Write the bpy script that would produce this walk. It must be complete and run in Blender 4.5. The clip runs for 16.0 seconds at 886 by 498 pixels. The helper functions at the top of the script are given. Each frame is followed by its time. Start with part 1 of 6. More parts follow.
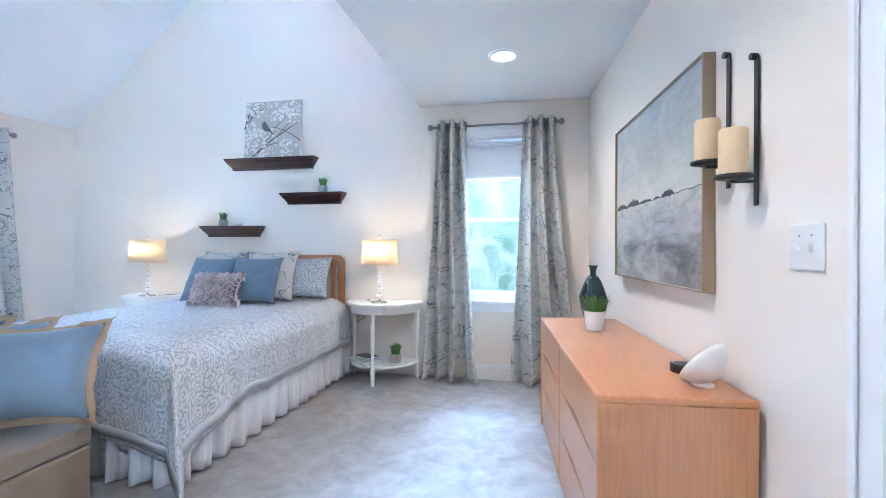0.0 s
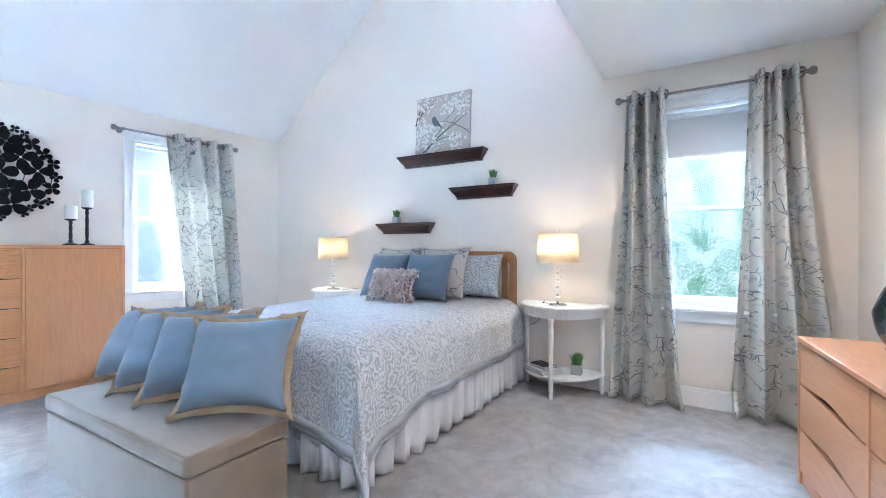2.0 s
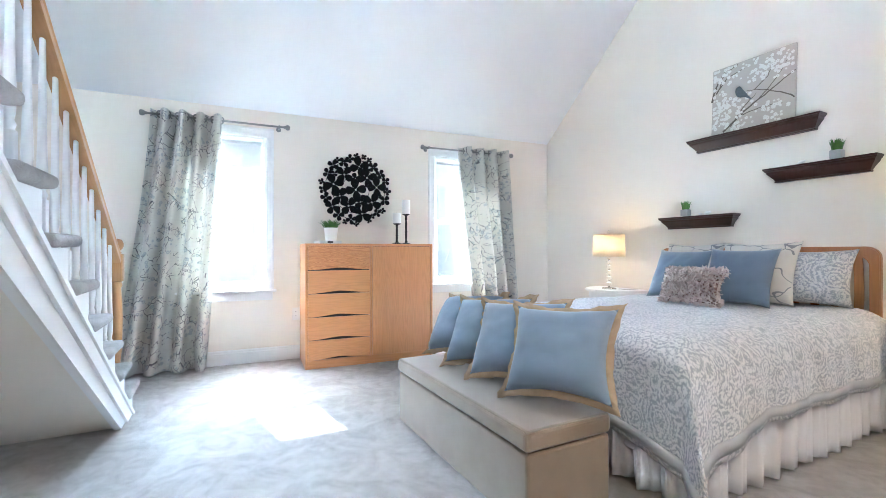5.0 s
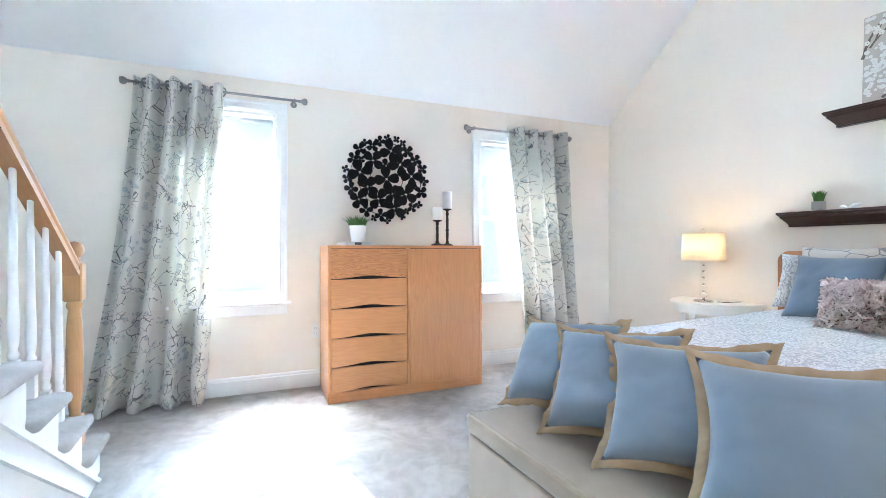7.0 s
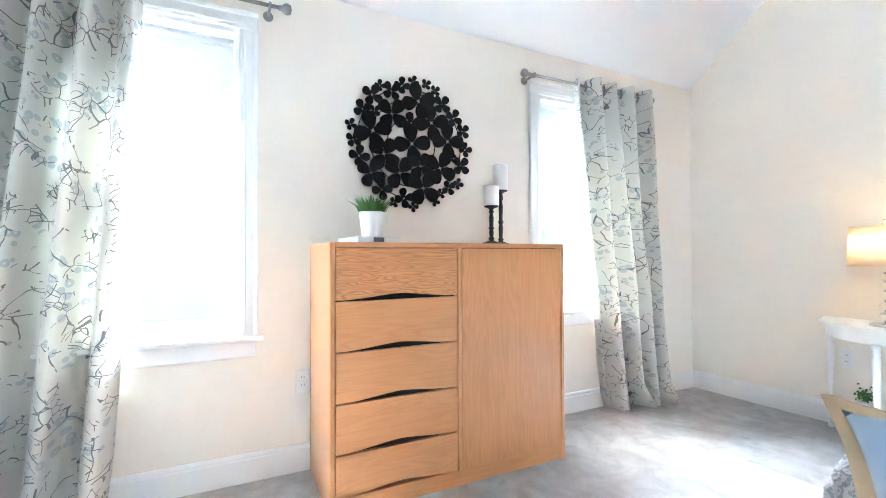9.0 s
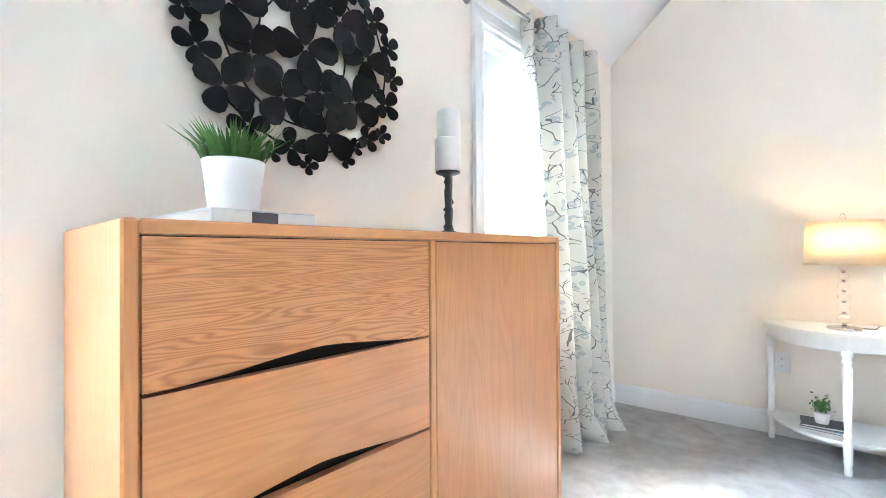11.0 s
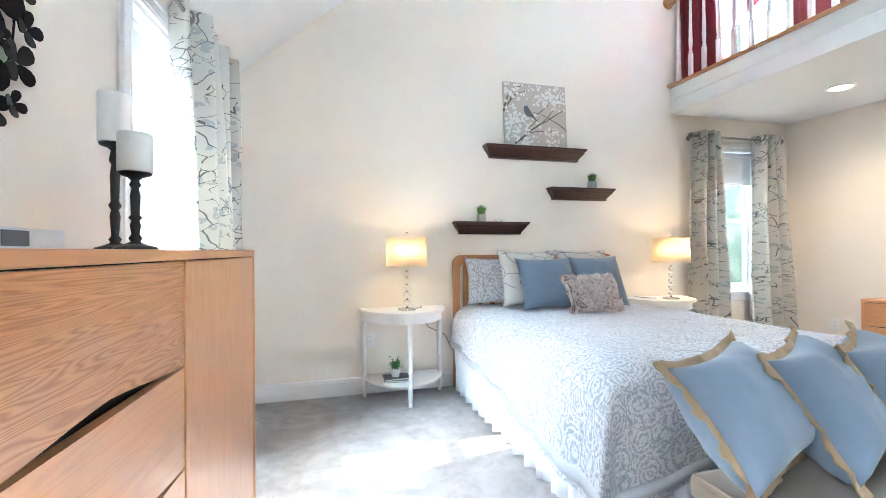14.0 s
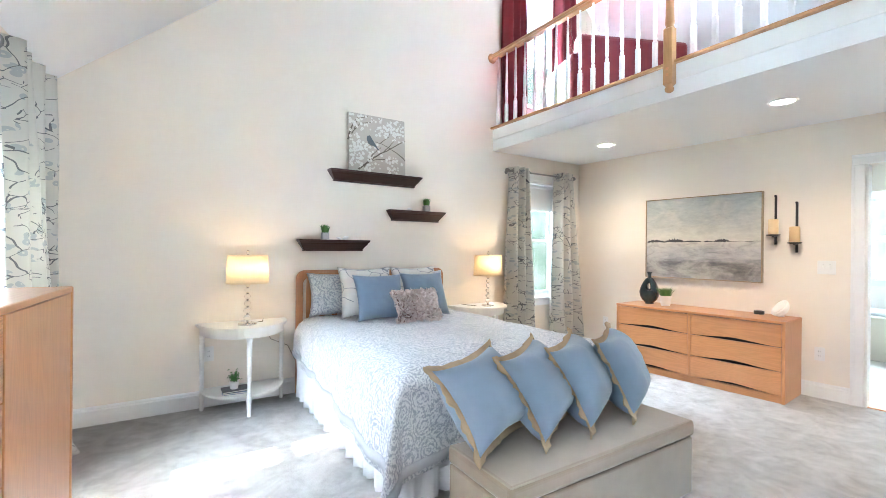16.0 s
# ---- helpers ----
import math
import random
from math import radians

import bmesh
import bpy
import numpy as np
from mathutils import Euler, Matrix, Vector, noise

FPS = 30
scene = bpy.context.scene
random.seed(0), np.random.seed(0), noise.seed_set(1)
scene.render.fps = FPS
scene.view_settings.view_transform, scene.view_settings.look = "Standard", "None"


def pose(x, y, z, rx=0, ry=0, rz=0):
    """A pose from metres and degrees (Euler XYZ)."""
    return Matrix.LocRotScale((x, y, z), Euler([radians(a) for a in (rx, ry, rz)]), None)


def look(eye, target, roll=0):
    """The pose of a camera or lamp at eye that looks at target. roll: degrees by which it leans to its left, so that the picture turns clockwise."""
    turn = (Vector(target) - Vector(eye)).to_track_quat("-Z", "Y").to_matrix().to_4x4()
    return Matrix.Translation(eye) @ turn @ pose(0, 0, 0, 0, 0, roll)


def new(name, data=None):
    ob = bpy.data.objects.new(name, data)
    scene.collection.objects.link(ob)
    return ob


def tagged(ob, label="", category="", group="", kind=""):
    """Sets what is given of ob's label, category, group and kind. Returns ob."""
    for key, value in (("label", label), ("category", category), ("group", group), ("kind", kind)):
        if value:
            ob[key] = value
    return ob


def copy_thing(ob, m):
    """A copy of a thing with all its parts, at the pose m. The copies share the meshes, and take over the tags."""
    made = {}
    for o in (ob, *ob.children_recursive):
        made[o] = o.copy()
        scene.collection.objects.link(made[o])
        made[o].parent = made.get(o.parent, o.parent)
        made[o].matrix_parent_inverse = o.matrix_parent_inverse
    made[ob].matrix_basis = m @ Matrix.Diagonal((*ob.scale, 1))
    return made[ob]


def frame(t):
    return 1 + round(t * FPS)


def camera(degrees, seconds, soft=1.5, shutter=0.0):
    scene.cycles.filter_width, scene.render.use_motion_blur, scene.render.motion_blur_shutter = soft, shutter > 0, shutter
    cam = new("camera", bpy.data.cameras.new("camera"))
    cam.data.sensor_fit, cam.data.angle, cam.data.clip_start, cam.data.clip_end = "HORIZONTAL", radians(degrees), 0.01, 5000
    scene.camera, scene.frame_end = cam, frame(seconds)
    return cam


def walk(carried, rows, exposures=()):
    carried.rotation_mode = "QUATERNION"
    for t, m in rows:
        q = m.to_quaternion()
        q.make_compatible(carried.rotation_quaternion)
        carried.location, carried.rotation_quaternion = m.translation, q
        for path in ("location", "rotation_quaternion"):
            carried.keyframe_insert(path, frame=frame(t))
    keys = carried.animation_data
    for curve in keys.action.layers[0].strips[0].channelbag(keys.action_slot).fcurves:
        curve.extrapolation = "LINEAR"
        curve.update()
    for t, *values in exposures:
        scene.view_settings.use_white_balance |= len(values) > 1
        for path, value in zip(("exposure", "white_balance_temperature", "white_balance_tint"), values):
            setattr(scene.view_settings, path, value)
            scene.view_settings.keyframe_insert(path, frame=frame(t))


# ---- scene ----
cam = camera(91.1, 16.0, soft=0.7)
PATH = [
    (0, (0.201, 0.964, 1.149), (-0.197, 2.924, 1.149), 0.2),
    (0.5, (0.115, 1.096, 1.139), (-0.444, 3.016, 1.137), 0.4),
    (1, (0.03, 1.185, 1.127), (-0.685, 3.052, 1.124), 0.5),
    (1.5, (-0.023, 1.217, 1.12), (-0.904, 3.013, 1.117), 0.1),
    (2, (-0.109, 1.239, 1.119), (-1.147, 2.949, 1.115), 0.1),
    (2.5, (-0.17, 1.213, 1.102), (-1.358, 2.821, 1.1), 0.2),
    (3, (-0.2, 1.193, 1.084), (-1.544, 2.674, 1.09), -0.2),
    (3.5, (-0.258, 1.16, 1.081), (-1.728, 2.517, 1.087), -0.0),
    (4, (-0.304, 1.131, 1.069), (-1.896, 2.342, 1.082), -0.2),
    (4.5, (-0.333, 1.073, 1.073), (-2.029, 2.133, 1.084), -0.1),
    (5, (-0.361, 1.044, 1.063), (-2.134, 1.969, 1.074), -0.1),
    (5.2, (-0.394, 1.038, 1.055), (-2.185, 1.928, 1.066), -0.2),
    (7.5, (-1.557, 1.157, 1.122), (-3.353, 2.037, 1.119), -0.1),
    (8, (-1.864, 1.179, 1.095), (-3.654, 2.071, 1.108), -0.4),
    (10.3, (-3.396, 1.397, 1.083), (-4.908, 2.705, 1.103), -0.3),
    (10.5, (-3.457, 1.418, 1.083), (-4.912, 2.79, 1.106), -0.6),
    (11, (-3.69, 1.565, 1.087), (-4.93, 3.134, 1.102), -0.4),
    (11.5, (-3.83, 1.63, 1.092), (-4.815, 3.371, 1.11), -0.3),
    (12, (-3.901, 1.65, 1.091), (-4.551, 3.542, 1.113), -1.0),
    (12.5, (-3.953, 1.667, 1.076), (-4.265, 3.643, 1.091), -0.8),
    (13, (-3.982, 1.579, 1.097), (-3.999, 3.579, 1.108), -0.7),
    (13.5, (-4.043, 1.442, 1.114), (-3.791, 3.426, 1.122), -0.4),
    (14, (-4.058, 1.315, 1.132), (-3.534, 3.245, 1.137), -0.4),
    (14.5, (-4.017, 1.168, 1.157), (-3.314, 3.04, 1.16), -0.3),
    (15, (-3.994, 1.028, 1.183), (-3.161, 2.846, 1.183), 0.1),
    (15.5, (-3.975, 0.916, 1.23), (-3.015, 2.671, 1.225), 0.2),
    (16, (-3.993, 0.822, 1.291), (-2.926, 2.514, 1.291), 0.5),
]
EXPOSURES = [(0.0, 3.55, 4750, 10), (1.5, 3.55, 4900, 10), (3.5, 3.56, 5400, 10), (5.0, 3.58, 5600, 10), (7.5, 3.70, 5700, 10), (11.0, 3.84, 5900, 10), (14.0, 3.62, 5900, 10), (16.0, 3.60, 6000, 10)]
walk(cam, [(t, look(eye, target, roll)) for t, eye, target, roll in PATH], EXPOSURES)


# ---- world, sun, exposure ----
world = bpy.data.worlds.new("world")
scene.world = world
world.use_nodes = True
wn = world.node_tree.nodes
sky = wn.new("ShaderNodeTexSky")
sky.sky_type = "NISHITA"
sky.sun_disc = False
SUN_DIR = Vector((1.08, 0.17, -1.0)).normalized()
sky.sun_elevation = math.asin(-SUN_DIR.z)
sky.sun_rotation = math.atan2(-SUN_DIR.x, -SUN_DIR.y)
wn["Background"].inputs["Strength"].default_value = 0.15
world.node_tree.links.new(sky.outputs["Color"], wn["Background"].inputs["Color"])
sun = new("sun", bpy.data.lights.new("sun", "SUN"))
SKY_L, SKY_B, SKY_U, SKY_BATH, FILL_L = 330.0, 280.0, 185.0, 95.0, 60.0
sun.data.energy, sun.data.angle, sun.data.color = 4.5, radians(0.5), (1.0, 0.95, 0.88)
sun.matrix_world = look((-12, 2, 11), Vector((-12, 2, 11)) + SUN_DIR)


# ---- materials ----
def nodes_of(name):
    m = bpy.data.materials.new(name)
    m.use_nodes = True
    t = m.node_tree
    return m, t.nodes, t.links, t.nodes["Principled BSDF"]


def coords(n, l, scale=(1, 1, 1), source="Object", rot=(0, 0, 0)):
    tc = n.new("ShaderNodeTexCoord")
    mp = n.new("ShaderNodeMapping")
    mp.inputs["Scale"].default_value = scale
    mp.inputs["Rotation"].default_value = rot
    l.new(tc.outputs[source], mp.inputs["Vector"])
    return mp.outputs["Vector"]


def noise_tex(n, l, vec, scale, detail=4, rough=0.55, distort=0.0):
    t = n.new("ShaderNodeTexNoise")
    t.inputs["Scale"].default_value = scale
    t.inputs["Detail"].default_value = detail
    t.inputs["Roughness"].default_value = rough
    t.inputs["Distortion"].default_value = distort
    l.new(vec, t.inputs["Vector"])
    return t.outputs["Fac"]


def ramp(n, l, fac, stops):
    r = n.new("ShaderNodeValToRGB")
    e = r.color_ramp.elements
    while len(e) < len(stops):
        e.new(0.5)
    for k, (p, c) in zip(e, stops):
        k.position = p
        k.color = (*c, 1) if len(c) == 3 else c
    l.new(fac, r.inputs["Fac"])
    return r.outputs["Color"]


def grey(v):
    return (v, v, v)


def mixc(n, l, fac, a, b, mode="MIX"):
    m = n.new("ShaderNodeMix")
    m.data_type = "RGBA"
    m.blend_type = mode
    for sock, v in ((m.inputs[0], fac), (m.inputs[6], a), (m.inputs[7], b)):
        if isinstance(v, (int, float)):
            sock.default_value = v
        elif isinstance(v, tuple):
            sock.default_value = (*v, 1)
        else:
            l.new(v, sock)
    return m.outputs[2]


def math_n(n, l, op, a, b=0.0):
    m = n.new("ShaderNodeMath")
    m.operation = op
    for sock, v in ((m.inputs[0], a), (m.inputs[1], b)):
        if isinstance(v, (int, float)):
            sock.default_value = v
        else:
            l.new(v, sock)
    return m.outputs[0]


def bump(n, l, b, height, strength=0.3, dist=0.005):
    k = n.new("ShaderNodeBump")
    k.inputs["Strength"].default_value = strength
    k.inputs["Distance"].default_value = dist
    l.new(height, k.inputs["Height"])
    l.new(k.outputs["Normal"], b.inputs["Normal"])


def surface(name, c1, c2, scale=6, rough=0.6, fine=120, strength=0.15, dist=0.002, metal=0.0, rvar=0.08, sheen=0.0, source="Object"):
    """A plain material with soft large variation and fine relief."""
    m, n, l, b = nodes_of(name)
    v = coords(n, l, source=source)
    big = noise_tex(n, l, v, scale, 5)
    small = noise_tex(n, l, v, fine, 3)
    l.new(mixc(n, l, big, c1, c2), b.inputs["Base Color"])
    b.inputs["Metallic"].default_value = metal
    r = n.new("ShaderNodeMapRange")
    r.inputs["To Min"].default_value, r.inputs["To Max"].default_value = rough - rvar, min(1, rough + rvar)
    l.new(big, r.inputs["Value"])
    l.new(r.outputs["Result"], b.inputs["Roughness"])
    if sheen:
        b.inputs["Sheen Weight"].default_value = sheen
    bump(n, l, b, small, strength, dist)
    return m


def oak(name, axis, light=(0.66, 0.315, 0.132), dark=(0.44, 0.18, 0.065), figure=1.0, calm=0.74):
    """Oiled oak or cherry with its grain along one axis (0, 1, 2)."""
    m, n, l, b = nodes_of(name)
    s = [9.0, 9.0, 9.0]
    s[axis] = 0.75
    info = n.new("ShaderNodeObjectInfo")
    tc = n.new("ShaderNodeTexCoord")
    add = n.new("ShaderNodeVectorMath")
    mul = n.new("ShaderNodeMath")
    mul.operation = "MULTIPLY"
    mul.inputs[1].default_value = 7.3
    l.new(info.outputs["Random"], mul.inputs[0])
    l.new(tc.outputs["Object"], add.inputs[0])
    l.new(mul.outputs[0], add.inputs[1])
    mp = n.new("ShaderNodeMapping")
    mp.inputs["Scale"].default_value = s
    l.new(add.outputs[0], mp.inputs["Vector"])
    v = mp.outputs["Vector"]
    warp = noise_tex(n, l, v, 0.62, 4, 0.5, 0.5)
    rings = math_n(n, l, "FRACT", math_n(n, l, "MULTIPLY", warp, 24.0 * figure))
    s2 = [160.0, 160.0, 160.0]
    s2[axis] = 4.0
    mp2 = n.new("ShaderNodeMapping")
    mp2.inputs["Scale"].default_value = s2
    l.new(add.outputs[0], mp2.inputs["Vector"])
    pores = noise_tex(n, l, mp2.outputs["Vector"], 1.0, 3)
    base = ramp(n, l, rings, [(0.0, dark), (0.38, light), (0.62, light), (1.0, dark)])
    soft = mixc(n, l, calm, base, light)
    col = mixc(n, l, 0.35, soft, ramp(n, l, pores, [(0.3, tuple(x * 0.6 for x in dark)), (0.55, light)]), "MULTIPLY")
    col = mixc(n, l, 0.5, soft, col)
    l.new(col, b.inputs["Base Color"])
    b.inputs["Roughness"].default_value = 0.36
    b.inputs["Coat Weight"].default_value = 0.35
    b.inputs["Coat Roughness"].default_value = 0.22
    bump(n, l, b, pores, 0.08, 0.001)
    return m


WALL = surface("painted_wall", (0.81, 0.75, 0.665), (0.84, 0.78, 0.695), 1.5, 0.75, 260, 0.06, 0.001)
CEIL = surface("ceiling_paint", (0.86, 0.87, 0.87), (0.83, 0.84, 0.85), 1.2, 0.8, 200, 0.08, 0.001)
TRIM = surface("white_trim_paint", (0.84, 0.84, 0.83), (0.80, 0.80, 0.79), 4, 0.38, 150, 0.04, 0.001)
OAK_X, OAK_Y, OAK_Z = oak("oak_x", 0), oak("oak_y", 1), oak("oak_z", 2)
OAK_DR = oak("oak_drawer", 0, (0.66, 0.31, 0.13), (0.40, 0.155, 0.05), 3.6, 0.2)
CHERRY = oak("cherry_z", 2, (0.50, 0.235, 0.095), (0.36, 0.15, 0.055), 0.8)
CHERRY_X = oak("cherry_x", 0, (0.50, 0.235, 0.095), (0.36, 0.15, 0.055), 0.8)
RAILWOOD = oak("rail_oak_y", 1, (0.55, 0.30, 0.13), (0.40, 0.20, 0.08))
RAILWOOD_X = oak("rail_oak_x", 0, (0.55, 0.30, 0.13), (0.40, 0.20, 0.08))
RAILWOOD_Z = oak("rail_oak_z", 2, (0.55, 0.30, 0.13), (0.40, 0.20, 0.08))
DARKWOOD = oak("dark_walnut", 0, (0.048, 0.014, 0.009), (0.022, 0.007, 0.005))
# black stands for the shade inside drawer gaps and outlet slots
BLACK = surface("gap_shade_black", (0.01, 0.01, 0.01), (0.015, 0.015, 0.015), 5, 0.9)
BLACKMETAL = surface("black_iron", (0.02, 0.02, 0.021), (0.035, 0.033, 0.032), 20, 0.45, 150, 0.2, 0.001, 0.4)
BLACKART = surface("black_lacquer_metal", (0.003, 0.003, 0.0035), (0.006, 0.006, 0.0065), 15, 0.40, 90, 0.06, 0.001, 0.0)
BLACKART.node_tree.nodes["Principled BSDF"].inputs["Specular IOR Level"].default_value = 0.15
NICKEL = surface("brushed_nickel", (0.30, 0.295, 0.29), (0.25, 0.245, 0.24), 30, 0.3, 200, 0.1, 0.0005, 1.0)
CHROME = surface("chrome", (0.75, 0.75, 0.75), (0.7, 0.7, 0.7), 30, 0.12, 200, 0.02, 0.0005, 1.0, 0.03)
WHITEPAINT = surface("white_satin_paint", (0.84, 0.83, 0.80), (0.79, 0.78, 0.75), 9, 0.42, 80, 0.08, 0.001)
PLASTIC = surface("white_plastic", (0.82, 0.82, 0.80), (0.8, 0.8, 0.78), 10, 0.35, 60, 0.02)
CERAMIC = surface("white_ceramic", (0.82, 0.81, 0.79), (0.78, 0.77, 0.75), 10, 0.3, 60, 0.04)
CONCRETE = surface("grey_ceramic", (0.42, 0.42, 0.41), (0.33, 0.33, 0.32), 40, 0.7, 140, 0.2)
WAX = surface("cream_wax", (0.78, 0.60, 0.36), (0.72, 0.52, 0.29), 12, 0.5, 60, 0.1)
WAXW = surface("white_wax", (0.85, 0.84, 0.81), (0.82, 0.80, 0.77), 12, 0.5, 60, 0.05)
BLACKPLASTIC = surface("black_plastic", (0.012, 0.012, 0.013), (0.02, 0.02, 0.02), 30, 0.4, 90, 0.05)
PAPER = surface("book_pages", (0.75, 0.73, 0.68), (0.68, 0.66, 0.61), 60, 0.8, 300, 0.2)
BOOKW = surface("pale_book_cover", (0.72, 0.74, 0.76), (0.62, 0.65, 0.68), 8, 0.4, 90, 0.04)
BOOKD = surface("dark_book_cover", (0.05, 0.055, 0.07), (0.10, 0.10, 0.12), 12, 0.35, 90, 0.04)
BOOKB = surface("blue_book_cover", (0.16, 0.24, 0.34), (0.24, 0.32, 0.42), 12, 0.4, 90, 0.04)
GRASS = surface("artificial_grass", (0.035, 0.12, 0.018), (0.10, 0.24, 0.045), 60, 0.55, 200, 0.1)
LEAF = surface("small_leaves", (0.035, 0.15, 0.025), (0.08, 0.25, 0.05), 70, 0.5, 200, 0.1)
SOIL = surface("soil", (0.05, 0.035, 0.02), (0.09, 0.06, 0.04), 80, 0.95, 200, 0.6)
SKIRT = surface("white_cotton", (0.80, 0.80, 0.82), (0.74, 0.75, 0.78), 12, 0.85, 700, 0.25, 0.0008, 0, 0.05, 0.15)
SHEET = surface("mattress_ticking", (0.72, 0.72, 0.74), (0.68, 0.68, 0.7), 12, 0.85, 700, 0.25, 0.0008)
SUEDE = surface("beige_microsuede", (0.27, 0.208, 0.142), (0.18, 0.135, 0.09), 7, 0.85, 350, 0.12, 0.001, 0, 0.05, 0.5)
SUEDE_EDGE = surface("beige_piping", (0.30, 0.25, 0.19), (0.26, 0.22, 0.17), 8, 0.85, 350, 0.2)
JUTE = surface("tan_linen_trim", (0.43, 0.315, 0.195), (0.35, 0.25, 0.15), 30, 0.9, 500, 0.5, 0.001)
BLUE = surface("blue_linen", (0.205, 0.27, 0.35), (0.175, 0.235, 0.305), 7, 0.9, 600, 0.45, 0.001, 0, 0.05, 0.25)
SLATE = surface("slate_blue_velvet", (0.15, 0.205, 0.275), (0.125, 0.17, 0.23), 6, 0.85, 500, 0.3, 0.001, 0, 0.05, 0.4)
RED = surface("dark_red_fabric", (0.19, 0.007, 0.016), (0.13, 0.004, 0.011), 8, 0.8, 300, 0.3, 0.001, 0, 0.05, 0.2)
TILE = surface("cream_floor_tile", (0.62, 0.60, 0.52), (0.54, 0.52, 0.45), 6, 0.3, 80, 0.05)
GROUT = surface("grout", (0.40, 0.39, 0.35), (0.35, 0.34, 0.30), 30, 0.9, 120, 0.2)
TUB = surface("cream_tub_surround", (0.74, 0.70, 0.60), (0.70, 0.66, 0.56), 6, 0.3, 80, 0.04)
LAWN = surface("lawn", (0.05, 0.10, 0.025), (0.08, 0.14, 0.04), 2, 0.95, 40, 0.6, 0.02)
FLUFF = surface("cream_ruffle", (0.92, 0.83, 0.79), (0.70, 0.57, 0.53), 60, 0.95, 300, 0.4, 0.001, 0, 0.03, 0.3)
# darkened rose, painting the shade between ruffles into the cushion colour
ROSE = surface("rose_ruffle_shade", (0.34, 0.22, 0.19), (0.26, 0.165, 0.145), 30, 0.95, 300, 0.4)
CORD = surface("brown_cord", (0.12, 0.09, 0.06), (0.1, 0.075, 0.05), 30, 0.5)
SHADEFAB = surface("roller_shade", (0.78, 0.79, 0.81), (0.74, 0.75, 0.78), 6, 0.9, 400, 0.2, 0.0005)


def carpet_material():
    m, n, l, b = nodes_of("cut_pile_carpet")
    v = coords(n, l)
    blotch = noise_tex(n, l, v, 3.6, 6, 0.66, 1.3)
    mid = noise_tex(n, l, v, 11.0, 5, 0.6, 0.5)
    fine = noise_tex(n, l, v, 260.0, 3, 0.7)
    c = ramp(n, l, blotch, [(0.38, (0.30, 0.278, 0.255)), (0.49, (0.45, 0.425, 0.40)), (0.60, (0.62, 0.592, 0.565))])
    c = mixc(n, l, 0.35, c, ramp(n, l, mid, [(0.38, (0.28, 0.257, 0.235)), (0.60, (0.63, 0.603, 0.575))]))
    c = mixc(n, l, 0.35, c, ramp(n, l, fine, [(0.3, (0.24, 0.22, 0.20)), (0.65, (0.65, 0.622, 0.595))]))
    l.new(c, b.inputs["Base Color"])
    b.inputs["Roughness"].default_value = 0.95
    b.inputs["Sheen Weight"].default_value = 0.25
    h = math_n(n, l, "ADD", math_n(n, l, "MULTIPLY", mid, 0.8), fine)
    bump(n, l, b, h, 0.9, 0.016)
    return m


CARPET = carpet_material()


def cloth_out(n, l, b, m, col, through_share, tint=1.0):
    """Adds light passing through thin cloth."""
    out = n["Material Output"]
    tr = n.new("ShaderNodeBsdfTranslucent")
    l.new(col, tr.inputs["Color"])
    mx = n.new("ShaderNodeMixShader")
    mx.inputs[0].default_value = through_share
    l.new(b.outputs[0], mx.inputs[1])
    l.new(tr.outputs[0], mx.inputs[2])
    l.new(mx.outputs[0], out.inputs["Surface"])


